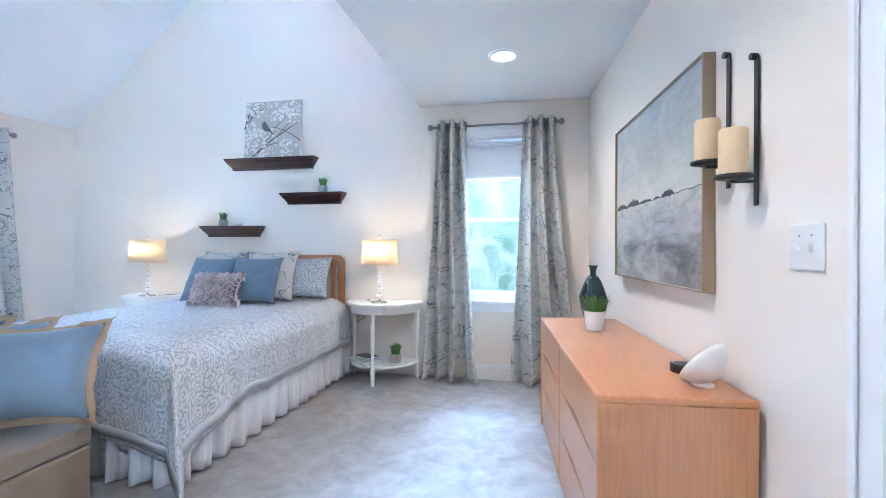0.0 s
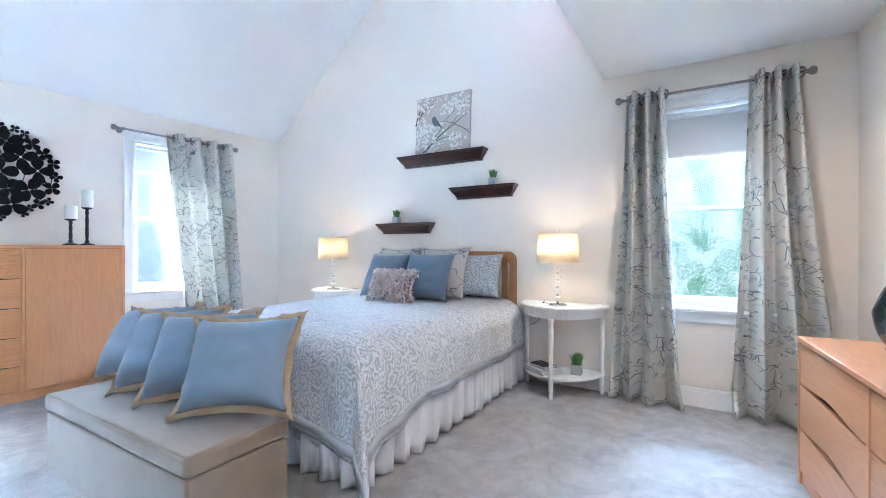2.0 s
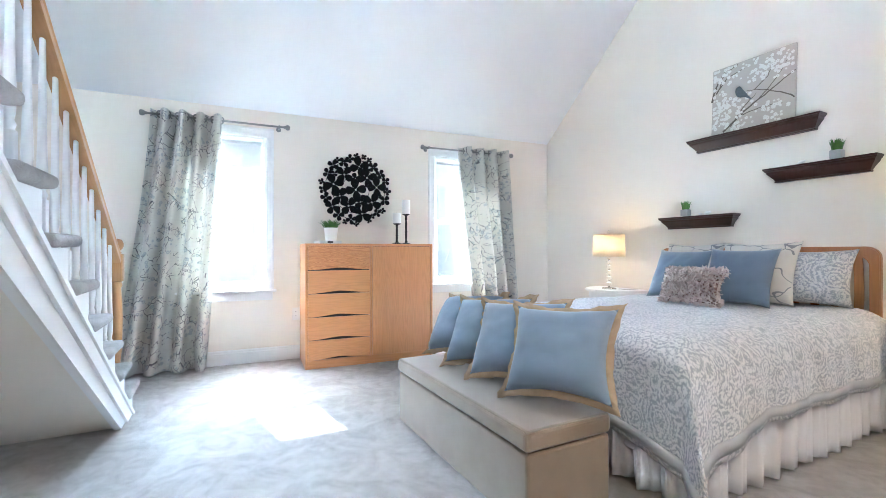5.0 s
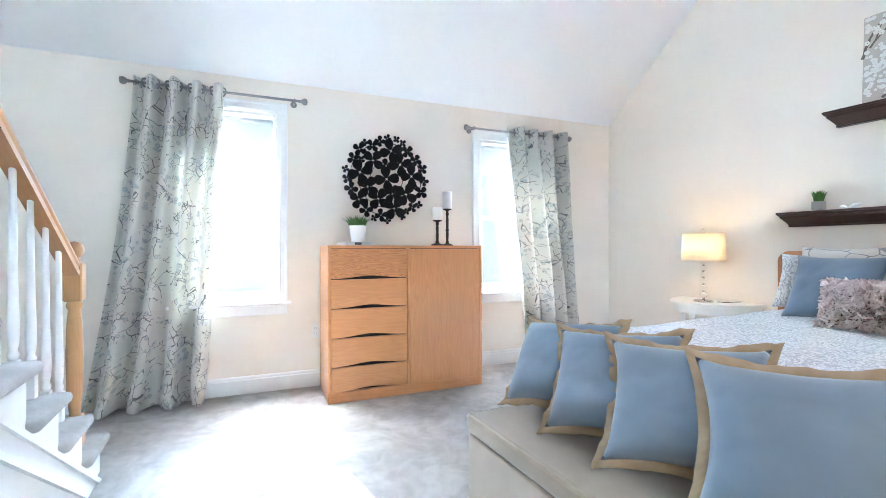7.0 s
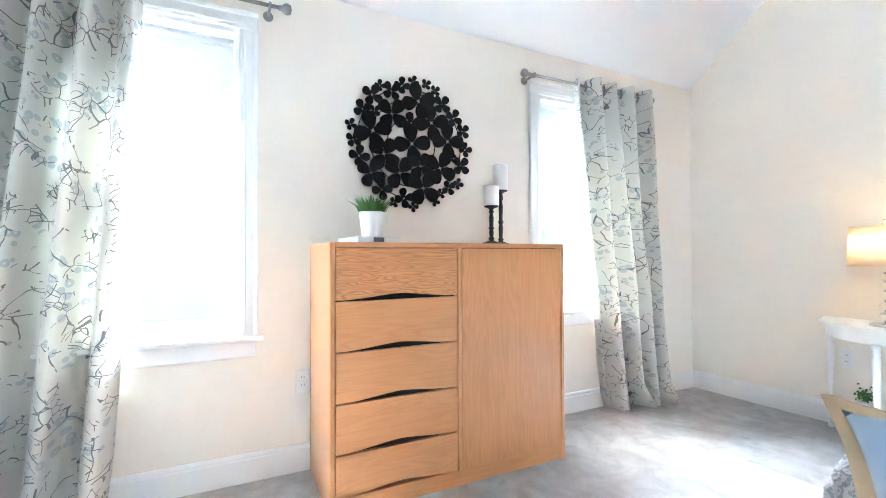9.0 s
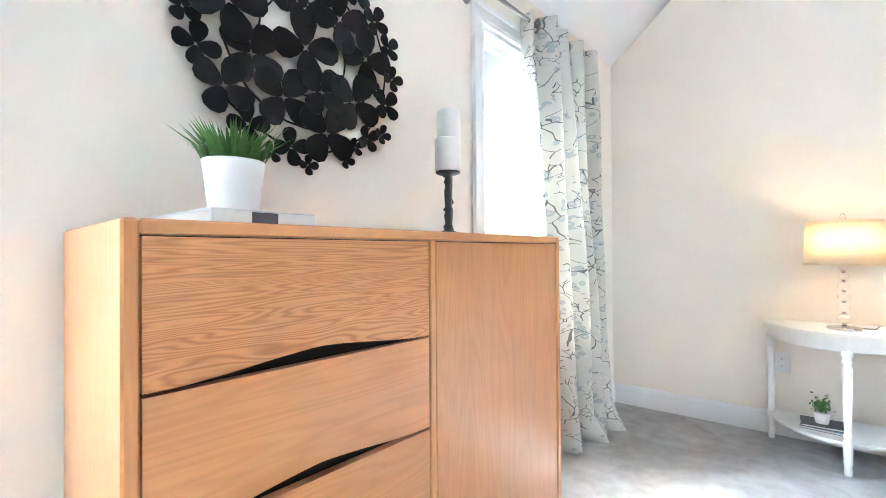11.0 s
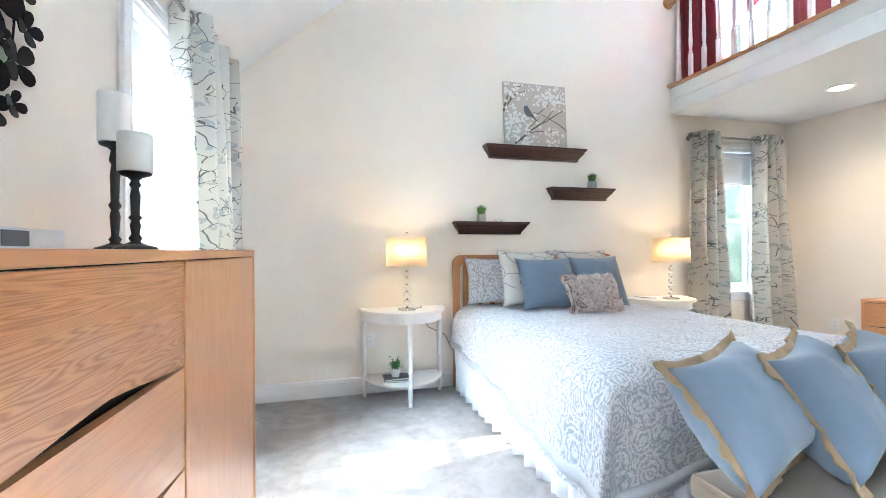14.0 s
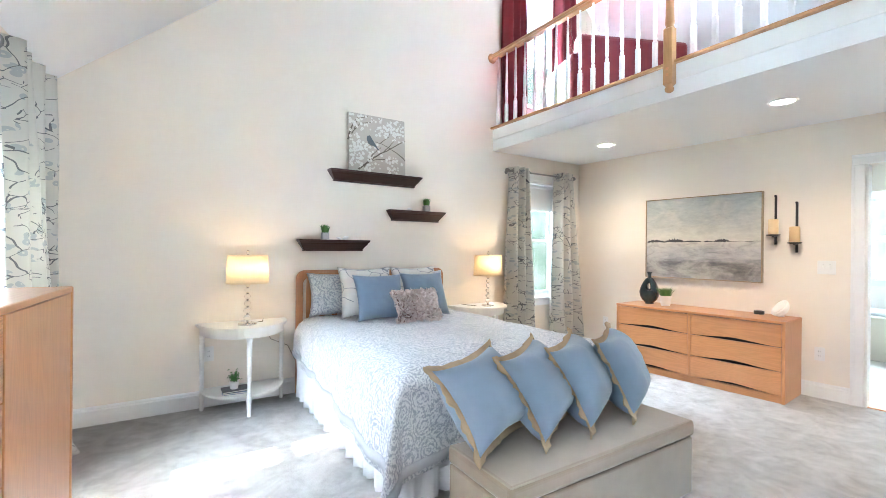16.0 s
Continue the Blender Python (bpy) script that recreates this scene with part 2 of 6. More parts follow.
def curtain_material():
    """Silvery satin with dark twigs and grey-blue blossoms."""
    m, n, l, b = nodes_of("blossom_branch_curtain")
    v = coords(n, l, source="UV")
    warp = n.new("ShaderNodeTexNoise")
    warp.inputs["Scale"].default_value = 5.0
    warp.inputs["Detail"].default_value = 2
    l.new(v, warp.inputs["Vector"])
    off = n.new("ShaderNodeVectorMath")
    off.operation = "MULTIPLY_ADD"
    off.inputs[1].default_value = (0.16, 0.16, 0)
    l.new(warp.outputs["Color"], off.inputs[0])
    l.new(v, off.inputs[2])
    w = off.outputs[0]
    edge = n.new("ShaderNodeTexVoronoi")
    edge.feature = "DISTANCE_TO_EDGE"
    edge.inputs["Scale"].default_value = 10.5
    l.new(w, edge.inputs["Vector"])
    lines = math_n(n, l, "LESS_THAN", edge.outputs["Distance"], 0.017)
    gate = math_n(n, l, "GREATER_THAN", noise_tex(n, l, v, 6.5, 2), 0.50)
    twig = math_n(n, l, "MULTIPLY", lines, gate)
    small = n.new("ShaderNodeTexVoronoi")
    small.feature = "DISTANCE_TO_EDGE"
    small.inputs["Scale"].default_value = 23.0
    l.new(w, small.inputs["Vector"])
    tw2 = math_n(n, l, "MULTIPLY", math_n(n, l, "LESS_THAN", small.outputs["Distance"], 0.032), math_n(n, l, "GREATER_THAN", noise_tex(n, l, v, 8.0, 2), 0.57))
    twig = math_n(n, l, "MAXIMUM", twig, tw2)
    bl = n.new("ShaderNodeTexVoronoi")
    bl.inputs["Scale"].default_value = 24.0
    l.new(v, bl.inputs["Vector"])
    petals = math_n(n, l, "LESS_THAN", bl.outputs["Distance"], 0.40)
    core = math_n(n, l, "GREATER_THAN", bl.outputs["Distance"], 0.12)
    clump = math_n(n, l, "GREATER_THAN", noise_tex(n, l, v, 5.2, 2), 0.515)
    bloom = math_n(n, l, "MULTIPLY", math_n(n, l, "MULTIPLY", petals, core), clump)
    ground = mixc(n, l, noise_tex(n, l, v, 3, 3), (0.68, 0.66, 0.60), (0.58, 0.565, 0.51))
    c = mixc(n, l, math_n(n, l, "MULTIPLY", bloom, 0.62), ground, (0.30, 0.36, 0.39))
    c = mixc(n, l, math_n(n, l, "MULTIPLY", twig, 0.9), c, (0.11, 0.11, 0.125))
    l.new(c, b.inputs["Base Color"])
    b.inputs["Roughness"].default_value = 0.42
    b.inputs["Sheen Weight"].default_value = 0.2
    bump(n, l, b, noise_tex(n, l, v, 700, 2), 0.12, 0.0006)
    cloth_out(n, l, b, m, c, 0.17)
    return m


CURTAIN = curtain_material()


def quilt_material(name, c_ground, c_figure, scale=1.5, source="UV", hem=True):
    """Scrolling paisley in relief, by bent concentric rings."""
    m, n, l, b = nodes_of(name)
    v = coords(n, l, (scale, scale, scale), source)
    warp = n.new("ShaderNodeTexNoise")
    warp.inputs["Scale"].default_value = 7.0
    warp.inputs["Detail"].default_value = 3
    l.new(v, warp.inputs["Vector"])
    off = n.new("ShaderNodeVectorMath")
    off.operation = "MULTIPLY_ADD"
    off.inputs[1].default_value = (0.13, 0.13, 0.0)
    l.new(warp.outputs["Color"], off.inputs[0])
    l.new(v, off.inputs[2])
    vo = n.new("ShaderNodeTexVoronoi")
    vo.feature = "F1"
    vo.inputs["Scale"].default_value = 6.5
    l.new(off.outputs[0], vo.inputs["Vector"])
    rings = math_n(n, l, "SINE", math_n(n, l, "MULTIPLY", vo.outputs["Distance"], 34.0))
    flecks = noise_tex(n, l, v, 30.0, 4, 0.6, 2.6)
    f = math_n(n, l, "ADD", math_n(n, l, "MULTIPLY", rings, 0.075), flecks)
    k = ramp(n, l, f, [(0.45, grey(0)), (0.53, grey(1))])
    tone = noise_tex(n, l, v, 2.2, 3)
    g = mixc(n, l, tone, c_ground, tuple(x * 0.92 for x in c_ground))
    c = mixc(n, l, k, g, c_figure)
    l.new(c, b.inputs["Base Color"])
    b.inputs["Roughness"].default_value = 0.85
    b.inputs["Sheen Weight"].default_value = 0.2
    h = math_n(n, l, "ADD", math_n(n, l, "MULTIPLY", f, 1.0), math_n(n, l, "MULTIPLY", noise_tex(n, l, v, 400, 2), 0.1))
    bump(n, l, b, h, 0.45, 0.006)
    return m


QUILT = quilt_material("paisley_quilt", (0.37, 0.40, 0.44), (0.68, 0.68, 0.69), 1.7)
HEM = surface("grey_quilt_band", (0.43, 0.445, 0.47), (0.52, 0.535, 0.555), 24, 0.85, 400, 0.35, 0.001)
SHAM = quilt_material("damask_sham", (0.34, 0.37, 0.41), (0.62, 0.62, 0.62), 1.3, "Object")


def vine_material():
    """Cream cotton with thin trailing grey lines."""
    m, n, l, b = nodes_of("vine_print_cotton")
    v = coords(n, l)
    warp = n.new("ShaderNodeTexNoise")
    warp.inputs["Scale"].default_value = 4.0
    l.new(v, warp.inputs["Vector"])
    off = n.new("ShaderNodeVectorMath")
    off.operation = "MULTIPLY_ADD"
    off.inputs[1].default_value = (0.3, 0.3, 0.3)
    l.new(warp.outputs["Color"], off.inputs[0])
    l.new(v, off.inputs[2])
    e = n.new("ShaderNodeTexVoronoi")
    e.feature = "DISTANCE_TO_EDGE"
    e.inputs["Scale"].default_value = 6.0
    l.new(off.outputs[0], e.inputs["Vector"])
    line = math_n(n, l, "MULTIPLY", math_n(n, l, "LESS_THAN", e.outputs["Distance"], 0.022), math_n(n, l, "GREATER_THAN", noise_tex(n, l, v, 5, 2), 0.42))
    c = mixc(n, l, line, mixc(n, l, noise_tex(n, l, v, 6), (0.58, 0.56, 0.50), (0.52, 0.50, 0.45)), (0.22, 0.23, 0.24))
    l.new(c, b.inputs["Base Color"])
    b.inputs["Roughness"].default_value = 0.9
    bump(n, l, b, noise_tex(n, l, v, 500, 2), 0.3, 0.001)
    return m


VINE = vine_material()


def glass_material(name, colour=(1, 1, 1), rough=0.0):
    m, n, l, b = nodes_of(name)
    b.inputs["Base Color"].default_value = (*colour, 1)
    b.inputs["Transmission Weight"].default_value = 1.0
    b.inputs["Roughness"].default_value = rough
    b.inputs["IOR"].default_value = 1.45
    return m


GLASS = glass_material("crystal")
PANE = glass_material("window_glass")


def vase_material():
    m, n, l, b = nodes_of("dark_teal_glaze")
    v = coords(n, l)
    l.new(ramp(n, l, noise_tex(n, l, v, 9, 4), [(0.3, (0.012, 0.022, 0.028)), (0.7, (0.03, 0.055, 0.065))]), b.inputs["Base Color"])
    b.inputs["Roughness"].default_value = 0.08
    b.inputs["Coat Weight"].default_value = 0.6
    return m


GLAZE = vase_material()


def lampshade_material():
    m, n, l, b = nodes_of("linen_lampshade")
    v = coords(n, l, (1, 1, 6))
    c = mixc(n, l, noise_tex(n, l, v, 60, 3), (0.86, 0.77, 0.62), (0.79, 0.69, 0.53))
    l.new(c, b.inputs["Base Color"])
    b.inputs["Roughness"].default_value = 0.9
    cloth_out(n, l, b, m, c, 0.55)
    return m


LAMPSHADE = lampshade_material()
fl_nodes = FLUFF.node_tree.nodes
fl_geo = fl_nodes.new("ShaderNodeNewGeometry")
FLUFF.node_tree.links.new(ramp(fl_nodes, FLUFF.node_tree.links, fl_geo.outputs["Random Per Island"], [(0.0, (0.56, 0.42, 0.37)), (0.25, (0.82, 0.70, 0.65)), (1.0, (0.94, 0.87, 0.83))]), fl_nodes["Principled BSDF"].inputs["Base Color"])
fl_rgb = fl_nodes.new("ShaderNodeRGB")
fl_rgb.outputs[0].default_value = (0.72, 0.58, 0.54, 1)
cloth_out(fl_nodes, FLUFF.node_tree.links, fl_nodes["Principled BSDF"], FLUFF, fl_rgb.outputs[0], 0.15)


def glow(name, colour, strength):
    m, n, l, b = nodes_of(name)
    b.inputs["Emission Color"].default_value = (*colour, 1)
    b.inputs["Emission Strength"].default_value = strength
    return m


BULB = glow("warm_bulb", (1.0, 0.80, 0.55), 1.5)
CANGLOW = glow("downlight_lens", (1.0, 0.93, 0.82), 4.0)


def outside(name, a, bcol, strength, share, scale=2.2):
    """Sunlit leaves and white sky beyond a window."""
    m, n, l, b = nodes_of(name)
    v = coords(n, l)
    big = noise_tex(n, l, v, scale, 5, 0.65)
    leaf = noise_tex(n, l, v, scale * 13, 6, 0.78, 0.6)
    f = math_n(n, l, "ADD", math_n(n, l, "MULTIPLY", big, 0.42), math_n(n, l, "MULTIPLY", leaf, 0.58))
    c = ramp(n, l, f, [(share - 0.10, tuple(x * 0.55 for x in a)), (share - 0.03, a), (share + 0.03, bcol)])
    b.inputs["Base Color"].default_value = (0, 0, 0, 1)
    l.new(c, b.inputs["Emission Color"])
    b.inputs["Emission Strength"].default_value = strength
    return m


OUT_LEFT = outside("bright_garden_haze", (0.66, 0.84, 0.86), (0.97, 1.0, 1.0), 0.062, 0.50)
OUT_BACK = outside("sunlit_foliage", (0.20, 0.44, 0.20), (0.90, 1.0, 0.92), 0.085, 0.505)
OUT_BATH = outside("garden_view", (0.10, 0.28, 0.07), (0.9, 1.0, 0.9), 0.13, 0.5)


def painting_material():
    """Misty marsh: pale sky, a dark tree line, white water, grey reeds."""
    m, n, l, b = nodes_of("marsh_landscape_paint")
    tc = n.new("ShaderNodeTexCoord")
    sep = n.new("ShaderNodeSeparateXYZ")
    l.new(tc.outputs["Object"], sep.inputs[0])
    v = coords(n, l, (1.2, 1, 4.5))
    streak = noise_tex(n, l, v, 3.0, 6, 0.65, 0.4)
    cloud = noise_tex(n, l, coords(n, l, (1.0, 1, 1.8)), 3.2, 5, 0.6, 0.5)
    z = math_n(n, l, "ADD", sep.outputs["Z"], math_n(n, l, "MULTIPLY", math_n(n, l, "SUBTRACT", streak, 0.5), 0.16))
    zz = n.new("ShaderNodeMapRange")
    zz.inputs["From Min"].default_value, zz.inputs["From Max"].default_value = 0.0, 0.88
    l.new(z, zz.inputs["Value"])
    base = ramp(n, l, zz.outputs["Result"], [(0.03, (0.20, 0.20, 0.205)), (0.10, (0.085, 0.09, 0.10)), (0.21, (0.13, 0.135, 0.145)), (0.27, (0.42, 0.42, 0.44)), (0.36, (0.48, 0.48, 0.49)), (0.46, (0.66, 0.64, 0.56)), (0.70, (0.42, 0.46, 0.47)), (0.98, (0.40, 0.46, 0.48))])
    sky_c = mixc(n, l, ramp(n, l, cloud, [(0.42, grey(0)), (0.62, grey(0.55))]), base, (0.66, 0.65, 0.58))
    lum = noise_tex(n, l, coords(n, l, (2.0, 1, 5)), 9.0, 5, 0.7)
    patch = noise_tex(n, l, coords(n, l, (1.0, 1, 2.6)), 4.5, 6, 0.7, 0.8)
    low = math_n(n, l, "LESS_THAN", sep.outputs["Z"], 0.40)
    dabs = ramp(n, l, patch, [(0.36, (0.45, 0.46, 0.48)), (0.50, (0.85, 0.85, 0.86)), (0.62, (1.0, 1.0, 1.0))])
    sky_c = mixc(n, l, math_n(n, l, "ADD", math_n(n, l, "MULTIPLY", low, 0.55), 0.25), sky_c, dabs, "MULTIPLY")
    c = mixc(n, l, 0.14, sky_c, ramp(n, l, lum, [(0.35, (0.22, 0.23, 0.24)), (0.65, (0.72, 0.71, 0.68))]))
    l.new(c, b.inputs["Base Color"])
    b.inputs["Roughness"].default_value = 0.65
    bump(n, l, b, lum, 0.35, 0.002)
    return m


PAINTING = painting_material()
CANVAS = surface("taupe_canvas", (0.52, 0.475, 0.415), (0.45, 0.41, 0.355), 9, 0.85, 400, 0.2, 0.0008)
PETAL = surface("white_petal_paint", (0.78, 0.77, 0.72), (0.64, 0.63, 0.59), 50, 0.8, 200, 0.2)
TWIG = surface("brown_branch_paint", (0.10, 0.08, 0.065), (0.17, 0.14, 0.115), 40, 0.8)
BIRD = surface("grey_blue_bird_paint", (0.07, 0.085, 0.10), (0.13, 0.15, 0.17), 60, 0.7)
DARKTREE = surface("dark_treeline_paint", (0.03, 0.032, 0.036), (0.07, 0.072, 0.078), 50, 0.7)
GOLDFRAME = surface("champagne_frame", (0.36, 0.27, 0.17), (0.28, 0.205, 0.125), 25, 0.4, 120, 0.1, 0.001, 0.3)


# ---- building helpers ----
def mesh_of(name, bm, material, smooth=False):
    me = bpy.data.meshes.new(name)
    bm.normal_update()
    bm.to_mesh(me)
    bm.free()
    if material:
        me.materials.append(material)
    if smooth:
        me.polygons.foreach_set("use_smooth", [True] * len(me.polygons))
    return me


def part(name, bm, material, parent, label="", smooth=False, at=None):
    ob = new(name, mesh_of(name, bm, material, smooth))
    ob.parent = parent
    if at is not None:
        ob.matrix_basis = at
    if label:
        ob["label"] = label
    return ob


def thing(name, label, category, at=None, group=""):
    ob = new(name)
    ob.empty_display_size = 0.1
    if at is not None:
        ob.matrix_basis = at
    return tagged(ob, label, category, group)


def structure(name, bm, material, label, category, at=None, smooth=False):
    ob = new(name, mesh_of(name, bm, material, smooth))
    if at is not None:
        ob.matrix_basis = at
    return tagged(ob, label, category, kind="structure")


def box(bm, x0, x1, y0, y1, z0, z1, bev=0.0, seg=1):
    b2 = bmesh.new() if bev else bm
    vs = [b2.verts.new((x, y, z)) for x in (x0, x1) for y in (y0, y1) for z in (z0, z1)]
    for f in ((0, 1, 3, 2), (4, 6, 7, 5), (0, 4, 5, 1), (2, 3, 7, 6), (0, 2, 6, 4), (1, 5, 7, 3)):
        b2.faces.new([vs[i] for i in f])
    if bev:
        bmesh.ops.bevel(b2, geom=b2.edges[:], offset=bev, segments=seg, affect="EDGES", profile=0.5)
        join(bm, b2)
    return bm


def join(bm, other, m=None):
    """Adds other's geometry to bm and frees other."""
    if m is not None:
        other.transform(m)
    idx = {}
    for v in other.verts:
        idx[v] = bm.verts.new(v.co)
    for f in other.faces:
        try:
            g = bm.faces.new([idx[v] for v in f.verts])
            g.smooth = f.smooth
        except ValueError:
            pass
    other.free()
    return bm


def bx(*a, **k):
    return box(bmesh.new(), *a, **k)


def lathe(profile, seg=20, bm=None, at=(0, 0, 0), cap=True):
    """Turns a profile of (radius, z) about the z axis."""
    bm = bm or bmesh.new()
    rings = []
    for r, z in profile:
        rings.append([bm.verts.new((at[0] + r * math.cos(2 * math.pi * i / seg), at[1] + r * math.sin(2 * math.pi * i / seg), at[2] + z)) for i in range(seg)])
    for a, b in zip(rings, rings[1:]):
        for i in range(seg):
            f = bm.faces.new((a[i], a[(i + 1) % seg], b[(i + 1) % seg], b[i]))
            f.smooth = True
    if cap:
        bm.faces.new(list(reversed(rings[0])))
        bm.faces.new(rings[-1])
    return bm


def rod(p, q, r, seg=10, bm=None):
    p, q = Vector(p), Vector(q)
    b2 = lathe([(r, 0), (r, (q - p).length)], seg)
    b2.transform(Matrix.Translation(p) @ (q - p).to_track_quat("Z", "Y").to_matrix().to_4x4())
    return join(bm or bmesh.new(), b2)


def prism(points, y0, y1, bm=None, bev=0.0):
    """A flat outline of (x, z) given thickness along y."""
    bm = bm or bmesh.new()
    b2 = bmesh.new()
    a = [b2.verts.new((x, y0, z)) for x, z in points]
    c = [b2.verts.new((x, y1, z)) for x, z in points]
    b2.faces.new(a)
    b2.faces.new(list(reversed(c)))
    for i in range(len(points)):
        j = (i + 1) % len(points)
        b2.faces.new((a[j], a[i], c[i], c[j]))
    bmesh.ops.recalc_face_normals(b2, faces=b2.faces[:])
    if bev:
        bmesh.ops.bevel(b2, geom=b2.edges[:], offset=bev, segments=2, affect="EDGES")
    return join(bm, b2)


def extrude_profile(profile, x0, x1, bm=None):
    """A moulding: outline of (y, z) run along x."""
    bm = bm or bmesh.new()
    b2 = prism(profile, x0, x1)
    b2.transform(Matrix(((0, 1, 0, 0), (1, 0, 0, 0), (0, 0, 1, 0), (0, 0, 0, 1))))
    bmesh.ops.recalc_face_normals(b2, faces=b2.faces[:])
    return join(bm, b2)


def columns(breaks, top, openings, y0, y1, bottom=0.0):
    """A wall with openings (x0, x1, z0, z1), its top following top(x)."""
    bm = bmesh.new()
    xs = sorted(set(breaks) | {v for o in openings for v in o[:2]})
    for a, b in zip(xs, xs[1:]):
        cuts = sorted([(o[2], o[3]) for o in openings if o[0] <= a + 1e-6 and o[1] >= b - 1e-6])
        z = bottom
        spans = []
        for c0, c1 in cuts:
            spans.append((z, c0, c0))
            z = c1
        spans.append((z, top(a), top(b)))
        for lo, ha, hb in spans:
            if max(ha, hb) - lo < 1e-4:
                continue
            pts = [(a, lo), (b, lo), (b, max(hb, lo + 0.001)), (a, max(ha, lo + 0.001))]
            prism(pts, y0, y1, bm)
    return bm


# ---- plan ----
YB = 4.81            # back wall
YF = -2.3            # wall behind the walk
A_L, A_R = radians(3.8), radians(5.0)
CL, CR = Vector((-4.684, YB, 0)), Vector((0.68, YB, 0))
# wall frames: x to the left as one faces the wall, y into the room, z up
ML = Matrix(((-math.sin(A_L), math.cos(A_L), 0, CL.x), (-math.cos(A_L), -math.sin(A_L), 0, CL.y), (0, 0, 1, 0), (0, 0, 0, 1)))
MR = Matrix(((-math.sin(A_R), -math.cos(A_R), 0, CR.x), (math.cos(A_R), -math.sin(A_R), 0, CR.y), (0, 0, 1, 0), (0, 0, 0, 1)))
MB = Matrix(((-1, 0, 0, 0), (0, -1, 0, YB), (0, 0, 1, 0), (0, 0, 0, 1)))
Z_KNEE, PITCH = 2.43, 0.86
RIDGE_X = -0.7
Z_RIDGE = Z_KNEE + PITCH * (RIDGE_X - CL.x)
X_EAST = 3.2
LOFT_X, LOFT_Z = -0.80, 2.70
LEN = 7.15


def T(x, y, z, rz=0.0, rx=0.0, ry=0.0):
    return pose(x, y, z, rx, ry, rz)


def roof(x):
    return Z_KNEE + PITCH * (x - CL.x) if x < RIDGE_X else Z_RIDGE - PITCH * (x - RIDGE_X)


# ---- floor, walls, ceilings ----
structure("floor", bx(-5.7, 1.6, YF - 0.2, YB + 0.2, -0.12, 0.0), CARPET, "light greige cut-pile carpet with brushed marks", "carpet floor")
WIN_B = (-0.49, 0.27, 0.70, 2.14)      # back window opening, x0 x1 z0 z1
WIN_U = (-0.46, 0.34, 3.05, 4.70)      # loft window
structure("wall_back", columns([-5.0, CL.x, RIDGE_X, X_EAST], lambda x: roof(max(x, CL.x)), [WIN_B, WIN_U], YB, YB + 0.16), WALL, "cream painted gable wall behind the bed", "wall")
WIN_L = [(3.36, 4.12, 0.70, 2.17), (0.80, 1.56, 0.70, 2.14)]
structure("wall_left", columns([-0.16, LEN + 0.2], lambda x: Z_KNEE + 0.03, WIN_L, -0.16, 0.0), WALL, "cream painted wall with two windows", "wall", ML)
DOOR = (-3.68, -2.81, 0.0, 2.03)
structure("wall_right", columns([-LEN - 0.2, 0.0], lambda x: 2.45, [DOOR], -0.13, 0.0), WALL, "cream painted wall with the bathroom doorway", "wall", MR)
structure("wall_front", columns([-5.4, -5.16, RIDGE_X - 0.47, X_EAST], lambda x: roof(max(x + 0.47, CL.x)), [], YF - 0.16, YF), WALL, "plain cream wall", "wall")
NR_ = RIDGE_X - CL.x
bm = extrude_profile([(-0.16, Z_KNEE - 0.16 * PITCH), (NR_, Z_KNEE + NR_ * PITCH), (NR_, Z_KNEE + NR_ * PITCH + 0.2), (-0.16, Z_KNEE - 0.16 * PITCH + 0.2)], -0.5, LEN + 0.4)
structure("ceiling_vault", bm, CEIL, "white sloping vaulted ceiling", "ceiling", ML)
NE_ = X_EAST - CL.x + 0.4
bm = extrude_profile([(NR_, Z_RIDGE), (NE_, Z_RIDGE - (NE_ - NR_) * PITCH), (NE_, Z_RIDGE - (NE_ - NR_) * PITCH + 0.2), (NR_, Z_RIDGE + 0.2)], -0.5, LEN + 0.4)
structure("ceiling_loft", bm, CEIL, "white sloping ceiling over the loft", "ceiling", ML)
structure("wall_loft_east", bx(X_EAST - 0.3, X_EAST, YF, YB, 2.0, 3.0), WALL, "low cream knee wall of the loft", "wall")
structure("ceiling_low", bx(LOFT_X, X_EAST, 0.62, YB, 2.44, 2.69), CEIL, "flat white ceiling under the loft", "ceiling")
structure("ceiling_stair", bx(0.6, X_EAST, YF, 0.62, 2.44, 2.69), CEIL, "flat white ceiling by the stairs", "ceiling")
structure("loft_carpet", bx(LOFT_X + 0.05, X_EAST - 0.3, 0.64, YB - 0.002, 2.69, 2.702), CARPET, "loft floor in light carpet", "carpet floor")
bm = bx(LOFT_X - 0.010, LOFT_X, 0.62, YB, 2.56, 2.685, bev=0.003)
structure("trim_fascia", bm, TRIM, "white fascia board of the loft edge", "trim")
bm = bx(LOFT_X - 0.045, LOFT_X + 0.09, 0.62, YB, 2.686, 2.708, bev=0.006, seg=2)
structure("trim_loft_nosing", bm, RAILWOOD, "oak nosing along the loft edge", "trim")

# baseboards, with a moulded top
BASE = [(0.0, 0.0), (0.016, 0.0), (0.016, 0.105), (0.011, 0.112), (0.011, 0.122), (0.006, 0.132), (0.0, 0.134)]
structure("baseboard", extrude_profile(BASE, 0.0, LEN), TRIM, "white moulded baseboard", "baseboard", ML)
structure("baseboard", extrude_profile(BASE, -0.68, 4.684), TRIM, "white moulded baseboard", "baseboard", MB)
structure("baseboard", extrude_profile(BASE, -2.775, 0.0), TRIM, "white moulded baseboard", "baseboard", MR)
structure("baseboard", extrude_profile(BASE, -LEN, -3.77), TRIM, "white moulded baseboard", "baseboard", MR)


